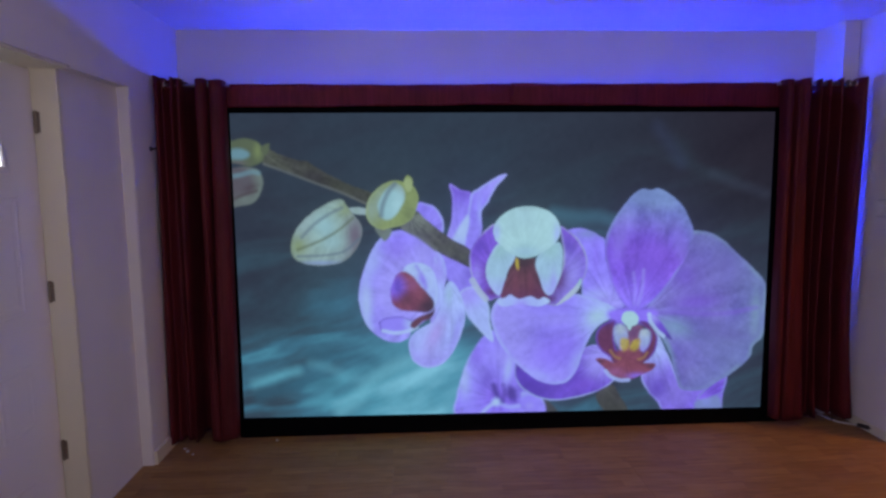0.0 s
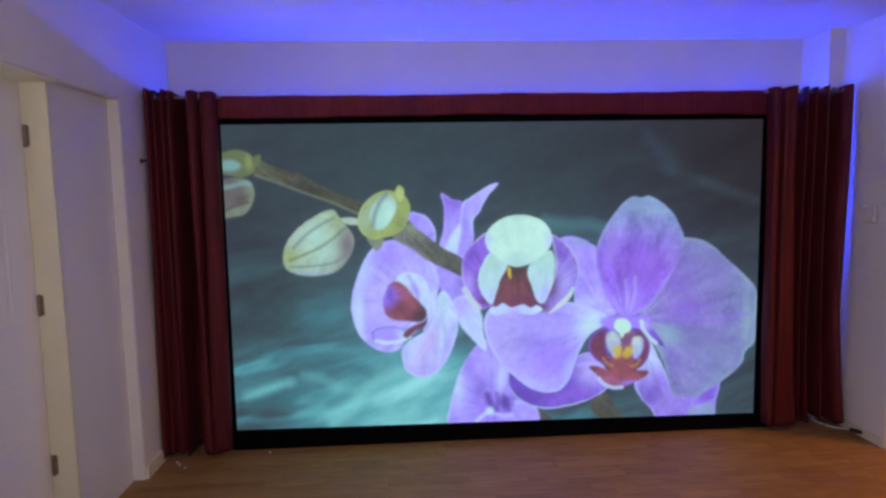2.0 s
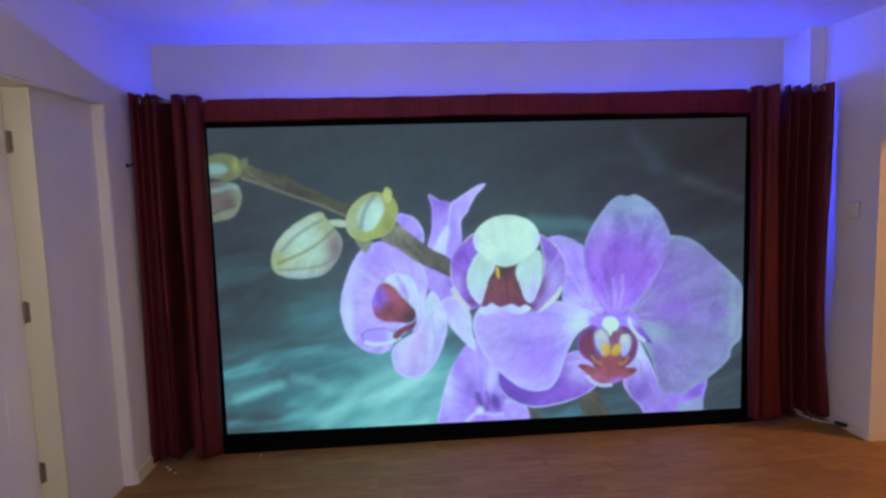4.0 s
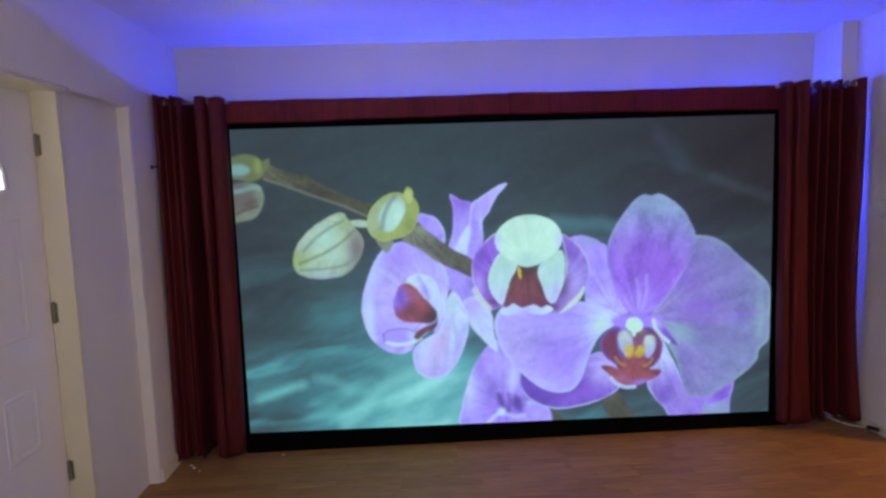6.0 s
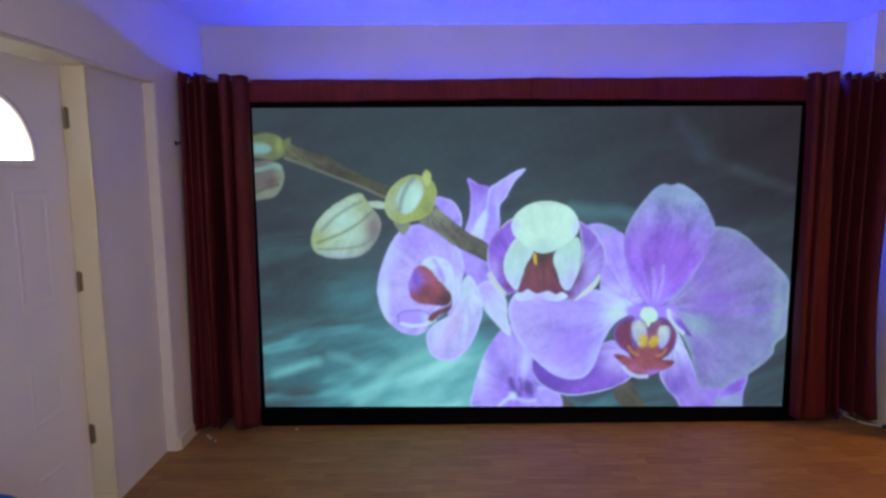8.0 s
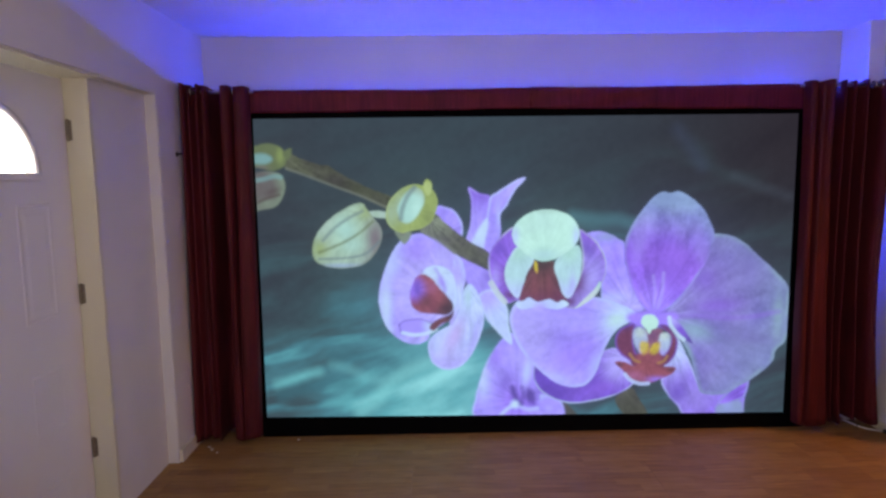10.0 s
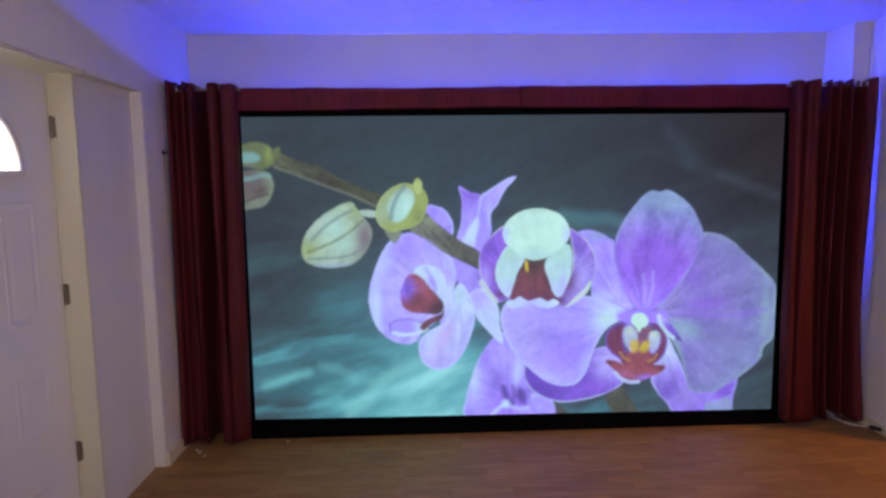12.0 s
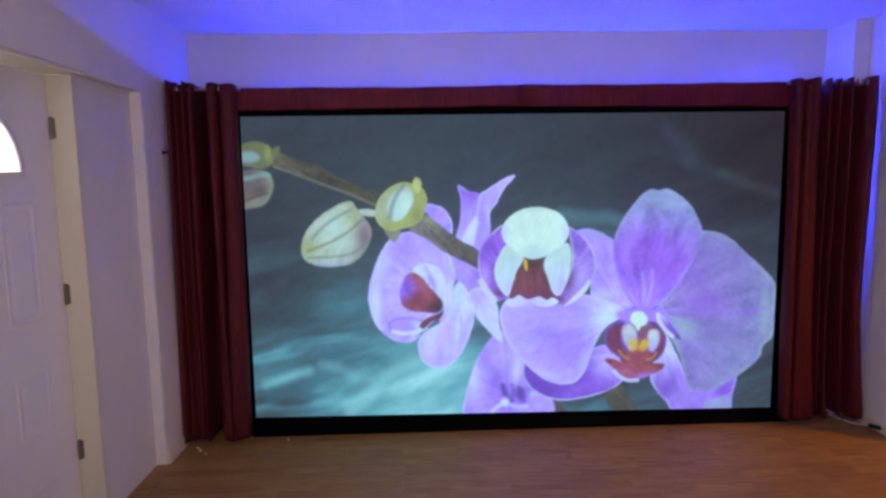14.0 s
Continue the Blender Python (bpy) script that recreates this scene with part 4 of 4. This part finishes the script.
shape([(-0.6, 79.5), (1.8, 80.1), (4.5, 79.3), (4.9, 78), (2.9, 77.1), (-0.6, 77.4)], (1.7, 78.5), MINT_DIM, MINT_DIM, MINT_DIM, edge=0.8, alpha=0.9)
shape([(8.3, 79.9), (9.2, 81.1), (10.7, 81.4), (10.5, 79.5), (9.5, 78.2)], (9.3, 79.9), OLIVE_DIM, OLIVE_DIM, OLIVE_DIM, edge=0.5)
shape([(31.7, 62.6), (35, 63), (38.3, 62.5), (38.6, 60.9), (35.3, 61), (32.7, 61.6)], (35, 62), BUD, CREAM_DIM, BUD, edge=0.4)
shape([(29.7, 65.3), (26.9, 64.4), (22.6, 61.9), (19.1, 58.7), (16.8, 55.5), (15.8, 52.2), (16.2, 48.8), (18.4, 47.1), (22.5, 46.1), (27.5, 46.2), (31.2, 47.4), (34.4, 50.5), (36.4, 54.8), (36.1, 58.1), (34.3, 60.7), (32.1, 63.6), (31.2, 65.1)], (32, 61.6), BUD, BUD, BUD, rim=BUD_DIM, rimw=1.0, vein=0.08, edge=0.35)
tint(34.3, 54.9, 3.6, 7, MAUVE, rot=-8, alpha=0.95)
tint(25.7, 57.6, 4.0, 4.5, MINT, rot=40, alpha=0.8)
tint(20.8, 59.5, 2.0, 4.5, CREAM_DIM, rot=-40, alpha=0.6)
tint(17.9, 51.8, 3.2, 3.6, OLIVE, alpha=0.75)
tint(31.7, 62.4, 3.0, 3.0, OLIVE, alpha=0.6)
tint(24.2, 46.8, 7.0, 0.9, PALE_DIM, alpha=0.6)
tint(27.9, 52.6, 4.0, 2.6, MINT, rot=15, alpha=0.5)
stroke([(30.8, 62.9), (26.7, 60.9), (22.4, 57.9), (19, 54.4)], 0.25, GREY, alpha=0.7, edge=0.8)
stroke([(33.9, 59.9), (29.7, 56.4), (24.6, 53.5), (17.8, 50.8)], 0.2, OLIVE_DIM, alpha=0.7, edge=0.7)
stroke([(35.6, 53.8), (31.4, 50.3), (26, 49.1), (17.7, 48.8)], 0.2, GREY, alpha=0.7, edge=0.6)
shape([(40.4, 57.3), (44.7, 56.9), (45, 55.2), (43.2, 53.1), (41.6, 54.6)], (42.7, 56.3), STALK_RIM, BUD_DIM, BUD_DIM, edge=0.5)
shape([(46, 70.7), (42.8, 69.5), (39.9, 67.1), (38.1, 63.9), (37.9, 60.4), (39.4, 57.9), (42.2, 56.4), (44.7, 56.9), (48.1, 57.6), (51.1, 59.5), (52.6, 62.6), (53.1, 65.9), (51.9, 68.9), (49.3, 70.2)], (45.3, 63.6), OLIVE, OLIVE, OLIVE, rim=OLIVE_LIT, rimw=0.9, edge=0.35, vein=0.04)
tint(41.7, 64.1, 2.6, 5.5, BUD, rot=-15, alpha=0.7)
tint(39.1, 62.2, 1.4, 4.5, BUD, alpha=0.5)
tint(50.2, 61, 2.4, 3.0, OLIVE_DIM, alpha=0.35)
shape([(46.9, 69.7), (48.7, 68.6), (49.2, 65.7), (47.6, 62.4), (45.5, 59.8), (43.5, 59.2), (41.9, 60.6), (41.4, 63.8), (43.2, 67.5), (45.3, 69.4)], (45, 63.6), MINT, MINT, BUD, edge=0.6)
tint(47, 64.1, 1.8, 4.0, CREAM, rot=-15, alpha=0.6)
stroke([(46.3, 69.7), (44.2, 67.1), (42.7, 63.5), (42.2, 60.6)], 0.45, GREY, alpha=0.7, edge=0.9)
shape([(49.1, 69.3), (49.2, 71.2), (50.2, 72.2), (51.5, 70.8), (51.2, 67.9), (50, 67.3)], (50.2, 69.2), OLIVE_LIT, OLIVE_LIT, OLIVE, edge=0.4)

# the projector's softness and stray light mixed into the picture's tones, a faint unevenness
def spread_out(img, n):
    """A broad blur: running means along both ways."""
    for axis in (0, 1):
        for _ in range(2):
            pad = np.pad(img, [(n, n) if k == axis else (0, 0) for k in range(3)], mode="edge")
            total = np.cumsum(pad, axis=axis)
            total = np.concatenate([np.zeros_like(np.take(total, [0], axis)), total], axis)
            size = img.shape[axis]
            img = (np.take(total, range(2 * n + 1, 2 * n + 1 + size), axis) - np.take(total, range(size), axis)) / (2 * n + 1)
    return img


canvas[:] = 0.93 * canvas + 0.035 * spread_out(canvas, 6) + 0.055 * spread_out(canvas, 45)
for _ in range(1):
    canvas[1:-1, 1:-1] = (canvas[1:-1, 1:-1] * 12 + canvas[:-2, 1:-1] + canvas[2:, 1:-1] + canvas[1:-1, :-2] + canvas[1:-1, 2:]) / 16
canvas *= np.array((0.95, 1.02, 1.03))                # slightly cooler overall tint
canvas *= (0.94 + 0.12 * layered(PU / 1.6, PV / 1.6, 71, 3))[..., None]


# the surface emits the picture itself, in place of a projector's beam
def projected():
    m = bpy.data.materials.new("projected_picture")
    m.use_nodes = True
    nt = m.node_tree
    nt.nodes.remove(nt.nodes["Principled BSDF"])
    at, em = nt.nodes.new("ShaderNodeVertexColor"), nt.nodes.new("ShaderNodeEmission")
    at.layer_name = "tone"
    nt.links.new(at.outputs[0], em.inputs[0])
    nt.links.new(em.outputs[0], nt.nodes["Material Output"].inputs[0])
    return m


surface_mesh = bpy.data.meshes.new("screen_surface")
across = PU / 160
low, high = 0.117 - 0.029 * across, 1.941 - 0.006 * across
places = np.stack([-SW / 2 + SW * across, np.zeros_like(PU), low + (high - low) * PV / 90], -1).reshape(-1, 3)
row = np.arange(NV)[:, None] * (NU + 1) + np.arange(NU)[None, :]
quads = np.stack([row, row + 1, row + NU + 2, row + NU + 1], -1).reshape(-1, 4)
surface_mesh.vertices.add(len(places))
surface_mesh.vertices.foreach_set("co", places.astype(np.float32).ravel())
surface_mesh.loops.add(quads.size)
surface_mesh.loops.foreach_set("vertex_index", quads.astype(np.int32).ravel())
surface_mesh.polygons.add(len(quads))
surface_mesh.polygons.foreach_set("loop_start", np.arange(0, quads.size, 4, dtype=np.int32))
surface_mesh.update(calc_edges=True)
shades = np.ones((places.shape[0], 4), dtype=np.float32)
shades[:, :3] = np.clip(canvas, 0, 1.2).reshape(-1, 3)
surface_mesh.color_attributes.new("tone", "FLOAT_COLOR", "POINT").data.foreach_set("color", shades.ravel())
surface_mesh.materials.append(projected())
surface = new("screen_surface", surface_mesh)
surface.parent = screen
tagged(surface, "glowing screen showing lilac orchids over rippled teal water")



# ---- light strips on the wall behind the screen ----
def led_strip(a, b, facing, half, label):
    """A narrow strip of light on a white mounting rail, between two places."""
    strip = thing("led_strip", label, "light strip", group="light strips behind the screen", at=a)
    (x0, y0, z0), (x1, _, z1) = a, b
    f = Vector(facing).normalized()
    for name, w, d0, d1, material in (("mounting_rail", half * 0.8, -0.006, 0.026, PLASTIC), ("light_band", half, 0.026, 0.0275, LED)):
        if z0 == z1:
            bm = box(x0, x1, -d1, -d0, -w, w)
            turn = Matrix.Translation((0, y0 - 0.006, z0)) @ Matrix.Rotation(-math.atan2(f.z, -f.y), 4, "X")
        else:
            bm = box(-w, w, -d1, -d0, z0, z1)
            turn = Matrix.Translation((x0, y0 - 0.006, 0)) @ Matrix.Rotation(math.atan2(f.x, -f.y), 4, "Z")
        bm.transform(turn)
        part(name, bm, material, strip)
    return strip


led_strip((-1.62, YB, 2.04), (1.84, YB, 2.04), (0, -1, 0.42), 0.005, "slim blue light strip on the wall behind the screen")
# extra unseen strip, added to strengthen the blue wash on the right wall
added_corner_strip = led_strip((1.735, 0.078, 1.99), (1.735, 0.078, 2.115), (1, -0.8, 0), 0.024, "short blue strip added behind the curtain to strengthen the right wall's blue wash")
part("clip", box(1.66, 1.735, 0.046, 0.072, 1.965, 1.995, 0.002), PLASTIC, added_corner_strip)
led_strip((1.70, YB, 1.10), (1.70, YB, 1.95), (1, -0.9, 0), 0.005, "slim blue light strip upright on the wall behind the curtain")
led_strip((-1.72, YB, 1.62), (-1.72, YB, 1.95), (-1, -0.9, 0), 0.005, "slim blue light strip upright on the wall behind the curtain")


# ---- curtains ----
def wave_of(knots, n):
    """A smooth line through the knots (Catmull-Rom)."""
    p = [Vector((*k, 0)) for k in knots]
    p = [2 * p[0] - p[1]] + p + [2 * p[-1] - p[-2]]
    line = []
    for i in range(1, len(p) - 2):
        for j in range(n):
            t = j / n
            line.append(0.5 * ((2 * p[i]) + (p[i + 1] - p[i - 1]) * t + (2 * p[i - 1] - 5 * p[i] + 4 * p[i + 1] - p[i + 2]) * t * t + (3 * p[i] - p[i - 1] - 3 * p[i + 1] + p[i + 2]) * t**3))
    return line + [p[-2]]


ROD_Y, ROD_Z = -0.065, 2.088


def curtain(knots, x_in, x_out, flare_in, flare_out, label, hem, rings, rod, seed, top, near, bow, fan):
    """A grommet-top curtain: cloth weaving round its rod and hanging in folds to the floor."""
    ob = thing("curtain", label, "curtain", group="curtains beside the screen", at=((x_in + x_out) / 2, ROD_Y, 0))
    line, rows = wave_of(knots, 7), 46
    bm = bmesh.new()
    grid = []
    for i in range(rows + 1):
        t = i / rows
        row = []
        for q, p in enumerate(line):
            k = (p.x - x_in) / (x_out - x_in)
            sway = 0.012 * t * math.sin(5.1 * k * 3 + 2.2 * t + seed) + 0.006 * t * math.sin(31 * k + 5 * t + seed)
            up = top[0] + (top[1] - top[0]) * min(max(k, 0), 1)
            z = up + (hem - up) * t
            x = p.x + bow * k * math.sin(math.pi * t**1.5) + t * (flare_in * (1 - k) + flare_out * k) + sway
            x += fan * t * t * math.exp(-(((k - 0.33) / 0.09) ** 2))
            deep = 1.0 - 0.10 * t + 0.25 * t * math.sin(7 * k + seed)
            y = ROD_Y + p.y * (1.25 + 0.6 * smooth(t, 0.06, 0.45) * (p.y > 0 and abs(p.x) < 1.9) - 0.35 * t * (p.y < 0)) * deep + 0.006 * math.sin(9 * t + 20 * k + seed) * t - near * t * k
            drop = (0.004 * math.sin(26 * k + seed) - 0.008 * (p.y > 0)) * (1 if i == 0 else 0) + (0.010 * math.sin(17 * k + seed)) * (t > 0.99)
            x = min(max(x, XL + 0.012), XR - 0.012)
            row.append(bm.verts.new((x, y, z + drop)))
        grid.append(row)
    for r0, r1 in zip(grid, grid[1:]):
        for j in range(len(r0) - 1):
            bm.faces.new((r0[j], r0[j + 1], r1[j + 1], r1[j]))
    drape = part("drape", bm, RED, ob, "wine-red cloth hanging in deep folds", True)
    thick = drape.modifiers.new("thickness", "SOLIDIFY")
    thick.thickness, thick.offset = 0.003, 0.0
    for x in rings:
        part("grommet", torus((x, ROD_Y, ROD_Z), 0.021, 0.005, "x"), RING, drape, "shiny metal curtain ring", True)
    x0, x1 = rod
    part("rod", tube([(x0, ROD_Y, ROD_Z), (x1, ROD_Y, ROD_Z)], 0.010, 14), ROD, ob, "thin grey metal curtain rod", True)
    e = x1 if abs(x1) > abs(x0) else x0
    s = 1 if e > 0 else -1
    part("finial", tube([(e, ROD_Y, ROD_Z), (e + s * 0.004, ROD_Y, ROD_Z), (e + s * 0.016, ROD_Y, ROD_Z)], 0.013, 14), DARKMETAL, ob, "dark end cap", True)
    ex = e - s * 0.05
    part("bracket", box(ex - 0.006, ex + 0.006, ROD_Y, YB, ROD_Z - 0.022, ROD_Z - 0.011, 0.002), DARKMETAL, ob, "dark rod bracket reaching to the wall")
    return ob


curtain([(-1.618, 0.0), (-1.630, -0.050), (-1.690, -0.055), (-1.706, 0.030), (-1.722, -0.045), (-1.765, -0.052), (-1.778, 0.02), (-1.800, 0.105), (-1.842, 0.105), (-1.856, -0.02), (-1.876, -0.036),
         (-1.894, 0.006), (-1.910, -0.030), (-1.930, 0.012), (-1.945, 0.004), (-1.958, -0.030), (-1.970, 0.004), (-1.983, -0.036), (-2.001, -0.030), (-1.994, 0.050)],
        -1.618, -2.00, -0.020, -0.004, "wine-red grommet curtain gathered against the door-side wall", 0.030, (-1.712, -1.780, -1.950), (-2.0, -1.60), 0.4, (2.106, 2.132), 0.040, 0.0, 0.0)
curtain([(1.596, 0.0), (1.604, -0.052), (1.640, -0.050), (1.652, 0.030), (1.668, -0.052), (1.700, -0.060), (1.738, -0.055), (1.752, 0.050), (1.776, 0.120), (1.800, 0.115), (1.812, -0.030), (1.826, -0.010), (1.842, 0.110), (1.866, 0.110),
         (1.880, -0.030), (1.894, 0.030), (1.916, 0.110), (1.944, 0.100), (1.958, -0.025), (1.974, 0.060), (2.000, 0.090), (2.030, 0.085), (2.050, -0.020), (2.078, -0.045), (2.098, -0.030), (2.100, 0.025)],
        1.596, 2.10, 0.030, 0.045, "wine-red grommet curtain hanging beside the hall opening", 0.048, (1.655, 1.775, 2.008, 2.050), (1.58, 2.105), 1.7, (2.104, 2.118), 0.0, -0.034, 0.045)


# ---- valance: two lengths of cloth over the top rail ----
def valance(x0, x1, top, low0, low1, y, label, seed):
    ob = thing("valance", label, "valance", group="valance cloths over the screen", at=(x0, y, top))
    bm = bmesh.new()
    n, m = 70, 7
    grid = []
    for i in range(n + 1):
        s = i / n
        x = x0 + (x1 - x0) * s
        low = low0 + (low1 - low0) * s + 0.0015 * math.sin(5 * s * 3.1 + seed) + 0.001 * math.sin(31 * s + seed)
        up = top + 0.0025 * math.sin(7 * s + seed) + 0.0012 * math.sin(29 * s)
        col = [bm.verts.new((x, 0.046, up - 0.05)), bm.verts.new((x, 0.046, up - 0.004)), bm.verts.new((x, 0.030, up)), bm.verts.new((x, y + 0.012, up))]
        for j in range(m + 1):
            t = j / m
            bulge = 0.004 * math.sin(6 * s * (x1 - x0) * 2 + 3 * t + seed) + 0.002 * math.sin(23 * s + 5 * t)
            col.append(bm.verts.new((x, y - bulge * t - (0 if t else -0.003), up - 0.004 + (low - up) * t)))
        grid.append(col)
    for c0, c1 in zip(grid, grid[1:]):
        for j in range(len(c0) - 1):
            bm.faces.new((c0[j], c1[j], c1[j + 1], c0[j + 1]))
    cloth_part = part("cloth", bm, REDV, ob, "", True)
    thick = cloth_part.modifiers.new("thickness", "SOLIDIFY")
    thick.thickness, thick.offset = 0.003, 0.0
    part("hem", tube([(x0 + (x1 - x0) * i / 30, y - 0.004, low0 + (low1 - low0) * i / 30 + 0.003 + 0.0015 * math.sin(15.5 * i / 30 + seed)) for i in range(31)], 0.0035, 6), REDV, ob, "rolled stitched hem", True)


valance(-1.655, 0.012, 2.096, 1.972, 1.984, -0.042, "wine-red cloth strip draped over the screen's top rail", 0.3)
valance(0.0, 1.650, 2.098, 1.982, 1.962, -0.047, "wine-red cloth strip overlapping its neighbour at mid-screen", 2.1)


# ---- small things ----
def thermostat():
    ob = thing("thermostat", "small square white thermostat on the wall by the opening", "thermostat", at=(XR, -0.217, 1.356))
    part("base", box(XR - 0.008, XR, -0.268, -0.166, 1.304, 1.408, 0.003), GREYPLASTIC, ob, "grey wall plate")
    cover = part("cover", box(XR - 0.030, XR - 0.008, -0.262, -0.172, 1.310, 1.402, 0.006, 3), PLASTIC, ob)
    part("dial", tube([(XR - 0.030, -0.217, 1.352), (XR - 0.036, -0.217, 1.352)], 0.026, 24), PLASTIC, cover, "round grey dial")
    part("lever", box(XR - 0.034, XR - 0.028, -0.273, -0.263, 1.340, 1.385, 0.002), PLASTIC, cover, "small setting lever")


thermostat()


def cord():
    ob = thing("power_cord", "loose white cord with a black plug lying by the wall", "cable", at=(2.05, -0.05, 0))
    pts = [(2.04, 0.06, 0.006), (2.05, 0.01, 0.006), (2.065, -0.04, 0.006), (2.085, -0.085, 0.007), (2.115, -0.135, 0.016), (2.126, -0.185, 0.028)]
    part("cable", tube([tuple(p) for p in wave3(pts, 8)], 0.0055, 8), PLASTIC, ob, "", True)
    plug = part("plug", tube([(2.126, -0.183, 0.028), (2.128, -0.200, 0.032), (2.128, -0.215, 0.035), (2.129, -0.250, 0.041), (2.129, -0.255, 0.042)], 0.013, 12), BLACKPLASTIC, ob, "black moulded plug", True)
    part("prong", tube([(2.129, -0.255, 0.042), (2.129, -0.277, 0.046)], 0.003, 6), DARKMETAL, plug)
    part("cable_tie", box(2.056, 2.076, -0.043, -0.037, 0.0, 0.014, 0.002), BLACKPLASTIC, ob)


def wave3(pts, n):
    p = [Vector(k) for k in pts]
    p = [2 * p[0] - p[1]] + p + [2 * p[-1] - p[-2]]
    line = []
    for i in range(1, len(p) - 2):
        for j in range(n):
            t = j / n
            line.append(0.5 * ((2 * p[i]) + (p[i + 1] - p[i - 1]) * t + (2 * p[i - 1] - 5 * p[i] + 4 * p[i + 1] - p[i + 2]) * t * t + (3 * p[i] - p[i - 1] - 3 * p[i + 1] + p[i + 2]) * t**3))
    return line + [p[-2]]


cord()


def scrap(x, y, r, seed):
    bm = bmesh.new()
    bmesh.ops.create_icosphere(bm, subdivisions=1, radius=r)
    for v in bm.verts:
        v.co *= 1 + 0.35 * math.sin(40 * v.co.x / r + seed)
        v.co.z *= 0.45
    low = min(v.co.z for v in bm.verts)
    bm.transform(Matrix.Translation((x, y, -low)))
    tagged(link("paper_scrap", bm, PAPER), "tiny white scrap of litter on the wood floor", "litter", "litter on the floor")


for k, (x, y, r) in enumerate(((-1.413, -0.080, 0.010), (-1.90, -0.20, 0.012), (-1.86, -0.235, 0.008), (-1.93, -0.155, 0.009))):
    scrap(x, y, r, k * 1.7)


def wall_hook(x, y, z):
    ob = thing("wall_hook", "small dark tieback hook on the wall by the curtain", "hook", at=(x, y, z))
    part("plate", tube([(x, y, z), (x + 0.004, y, z)], 0.014, 14), DARKMETAL, ob)
    part("peg", tube([(x + 0.003, y, z), (x + 0.022, y, z), (x + 0.028, y, z + 0.008)], 0.005, 8), DARKMETAL, ob, "", True)


wall_hook(XL, -0.135, 1.735)


def bin_():
    ob = thing("plastic_bin", "blue plastic bin standing by the front door", "bin", at=(-1.98, -1.91, 0))
    bm = bmesh.new()
    prof = [(0.0, 0.004), (0.105, 0.004), (0.112, 0.012), (0.146, 0.515), (0.158, 0.515), (0.160, 0.530), (0.150, 0.533), (0.141, 0.520), (0.108, 0.02), (0.0, 0.016)]
    n = 36
    rows = [[bm.verts.new((-1.98 + r * math.cos(2 * math.pi * i / n), -1.91 + r * math.sin(2 * math.pi * i / n), z)) for i in range(n)] for r, z in prof]
    for q, s in zip(rows, rows[1:]):
        for i in range(n):
            bm.faces.new((q[i], q[(i + 1) % n], s[(i + 1) % n], s[i]))
    bmesh.ops.remove_doubles(bm, verts=bm.verts[:], dist=1e-5)
    bmesh.ops.recalc_face_normals(bm, faces=bm.faces[:])
    part("body", bm, BLUEPLASTIC, ob, "", True)
    part("foot_ring", box(-2.04, -1.92, -1.97, -1.85, 0.0, 0.006, 0.002), BLUEPLASTIC, ob)


bin_()


# ---- floor: sub-floor and laminate boards ----
ground = structure("floor", box(XL - 0.35, XH + 0.14, YS - 0.14, 0.54, -0.12, -0.010), SUB, "reddish-brown three-strip laminate wood floor", "floor")
BW, BL = 0.192, 1.285


def board(length):
    bm = box(0, length - 0.0007, 0, BW - 0.0006, -0.010, 0.0, 0.0008, 1)
    me = bpy.data.meshes.new("plank")
    bm.to_mesh(me)
    bm.free()
    me.materials.append(FLOOR)
    return me


meshes = {}


def lay_boards(x0, x1, y0, y1, seed):
    rnd = random.Random(seed)
    rows = int(math.ceil((y1 - y0) / BW))
    for r in range(rows):
        y = y1 - (r + 1) * BW
        x = x0 - rnd.choice((0.0, 0.3, 0.62, 0.95))
        while x < x1:
            a, b = max(x, x0), min(x + BL, x1)
            if b - a > 0.04:
                key = round(b - a, 2)
                if key not in meshes:
                    meshes[key] = board(b - a)
                ob = new("plank", meshes[key])
                ob.location = (a, y, 0)
                ob.parent = ground
            x += BL


lay_boards(XL - 0.30, XR, YS, YB, 1)
lay_boards(XR, XH, -3.4, 0.40, 2)
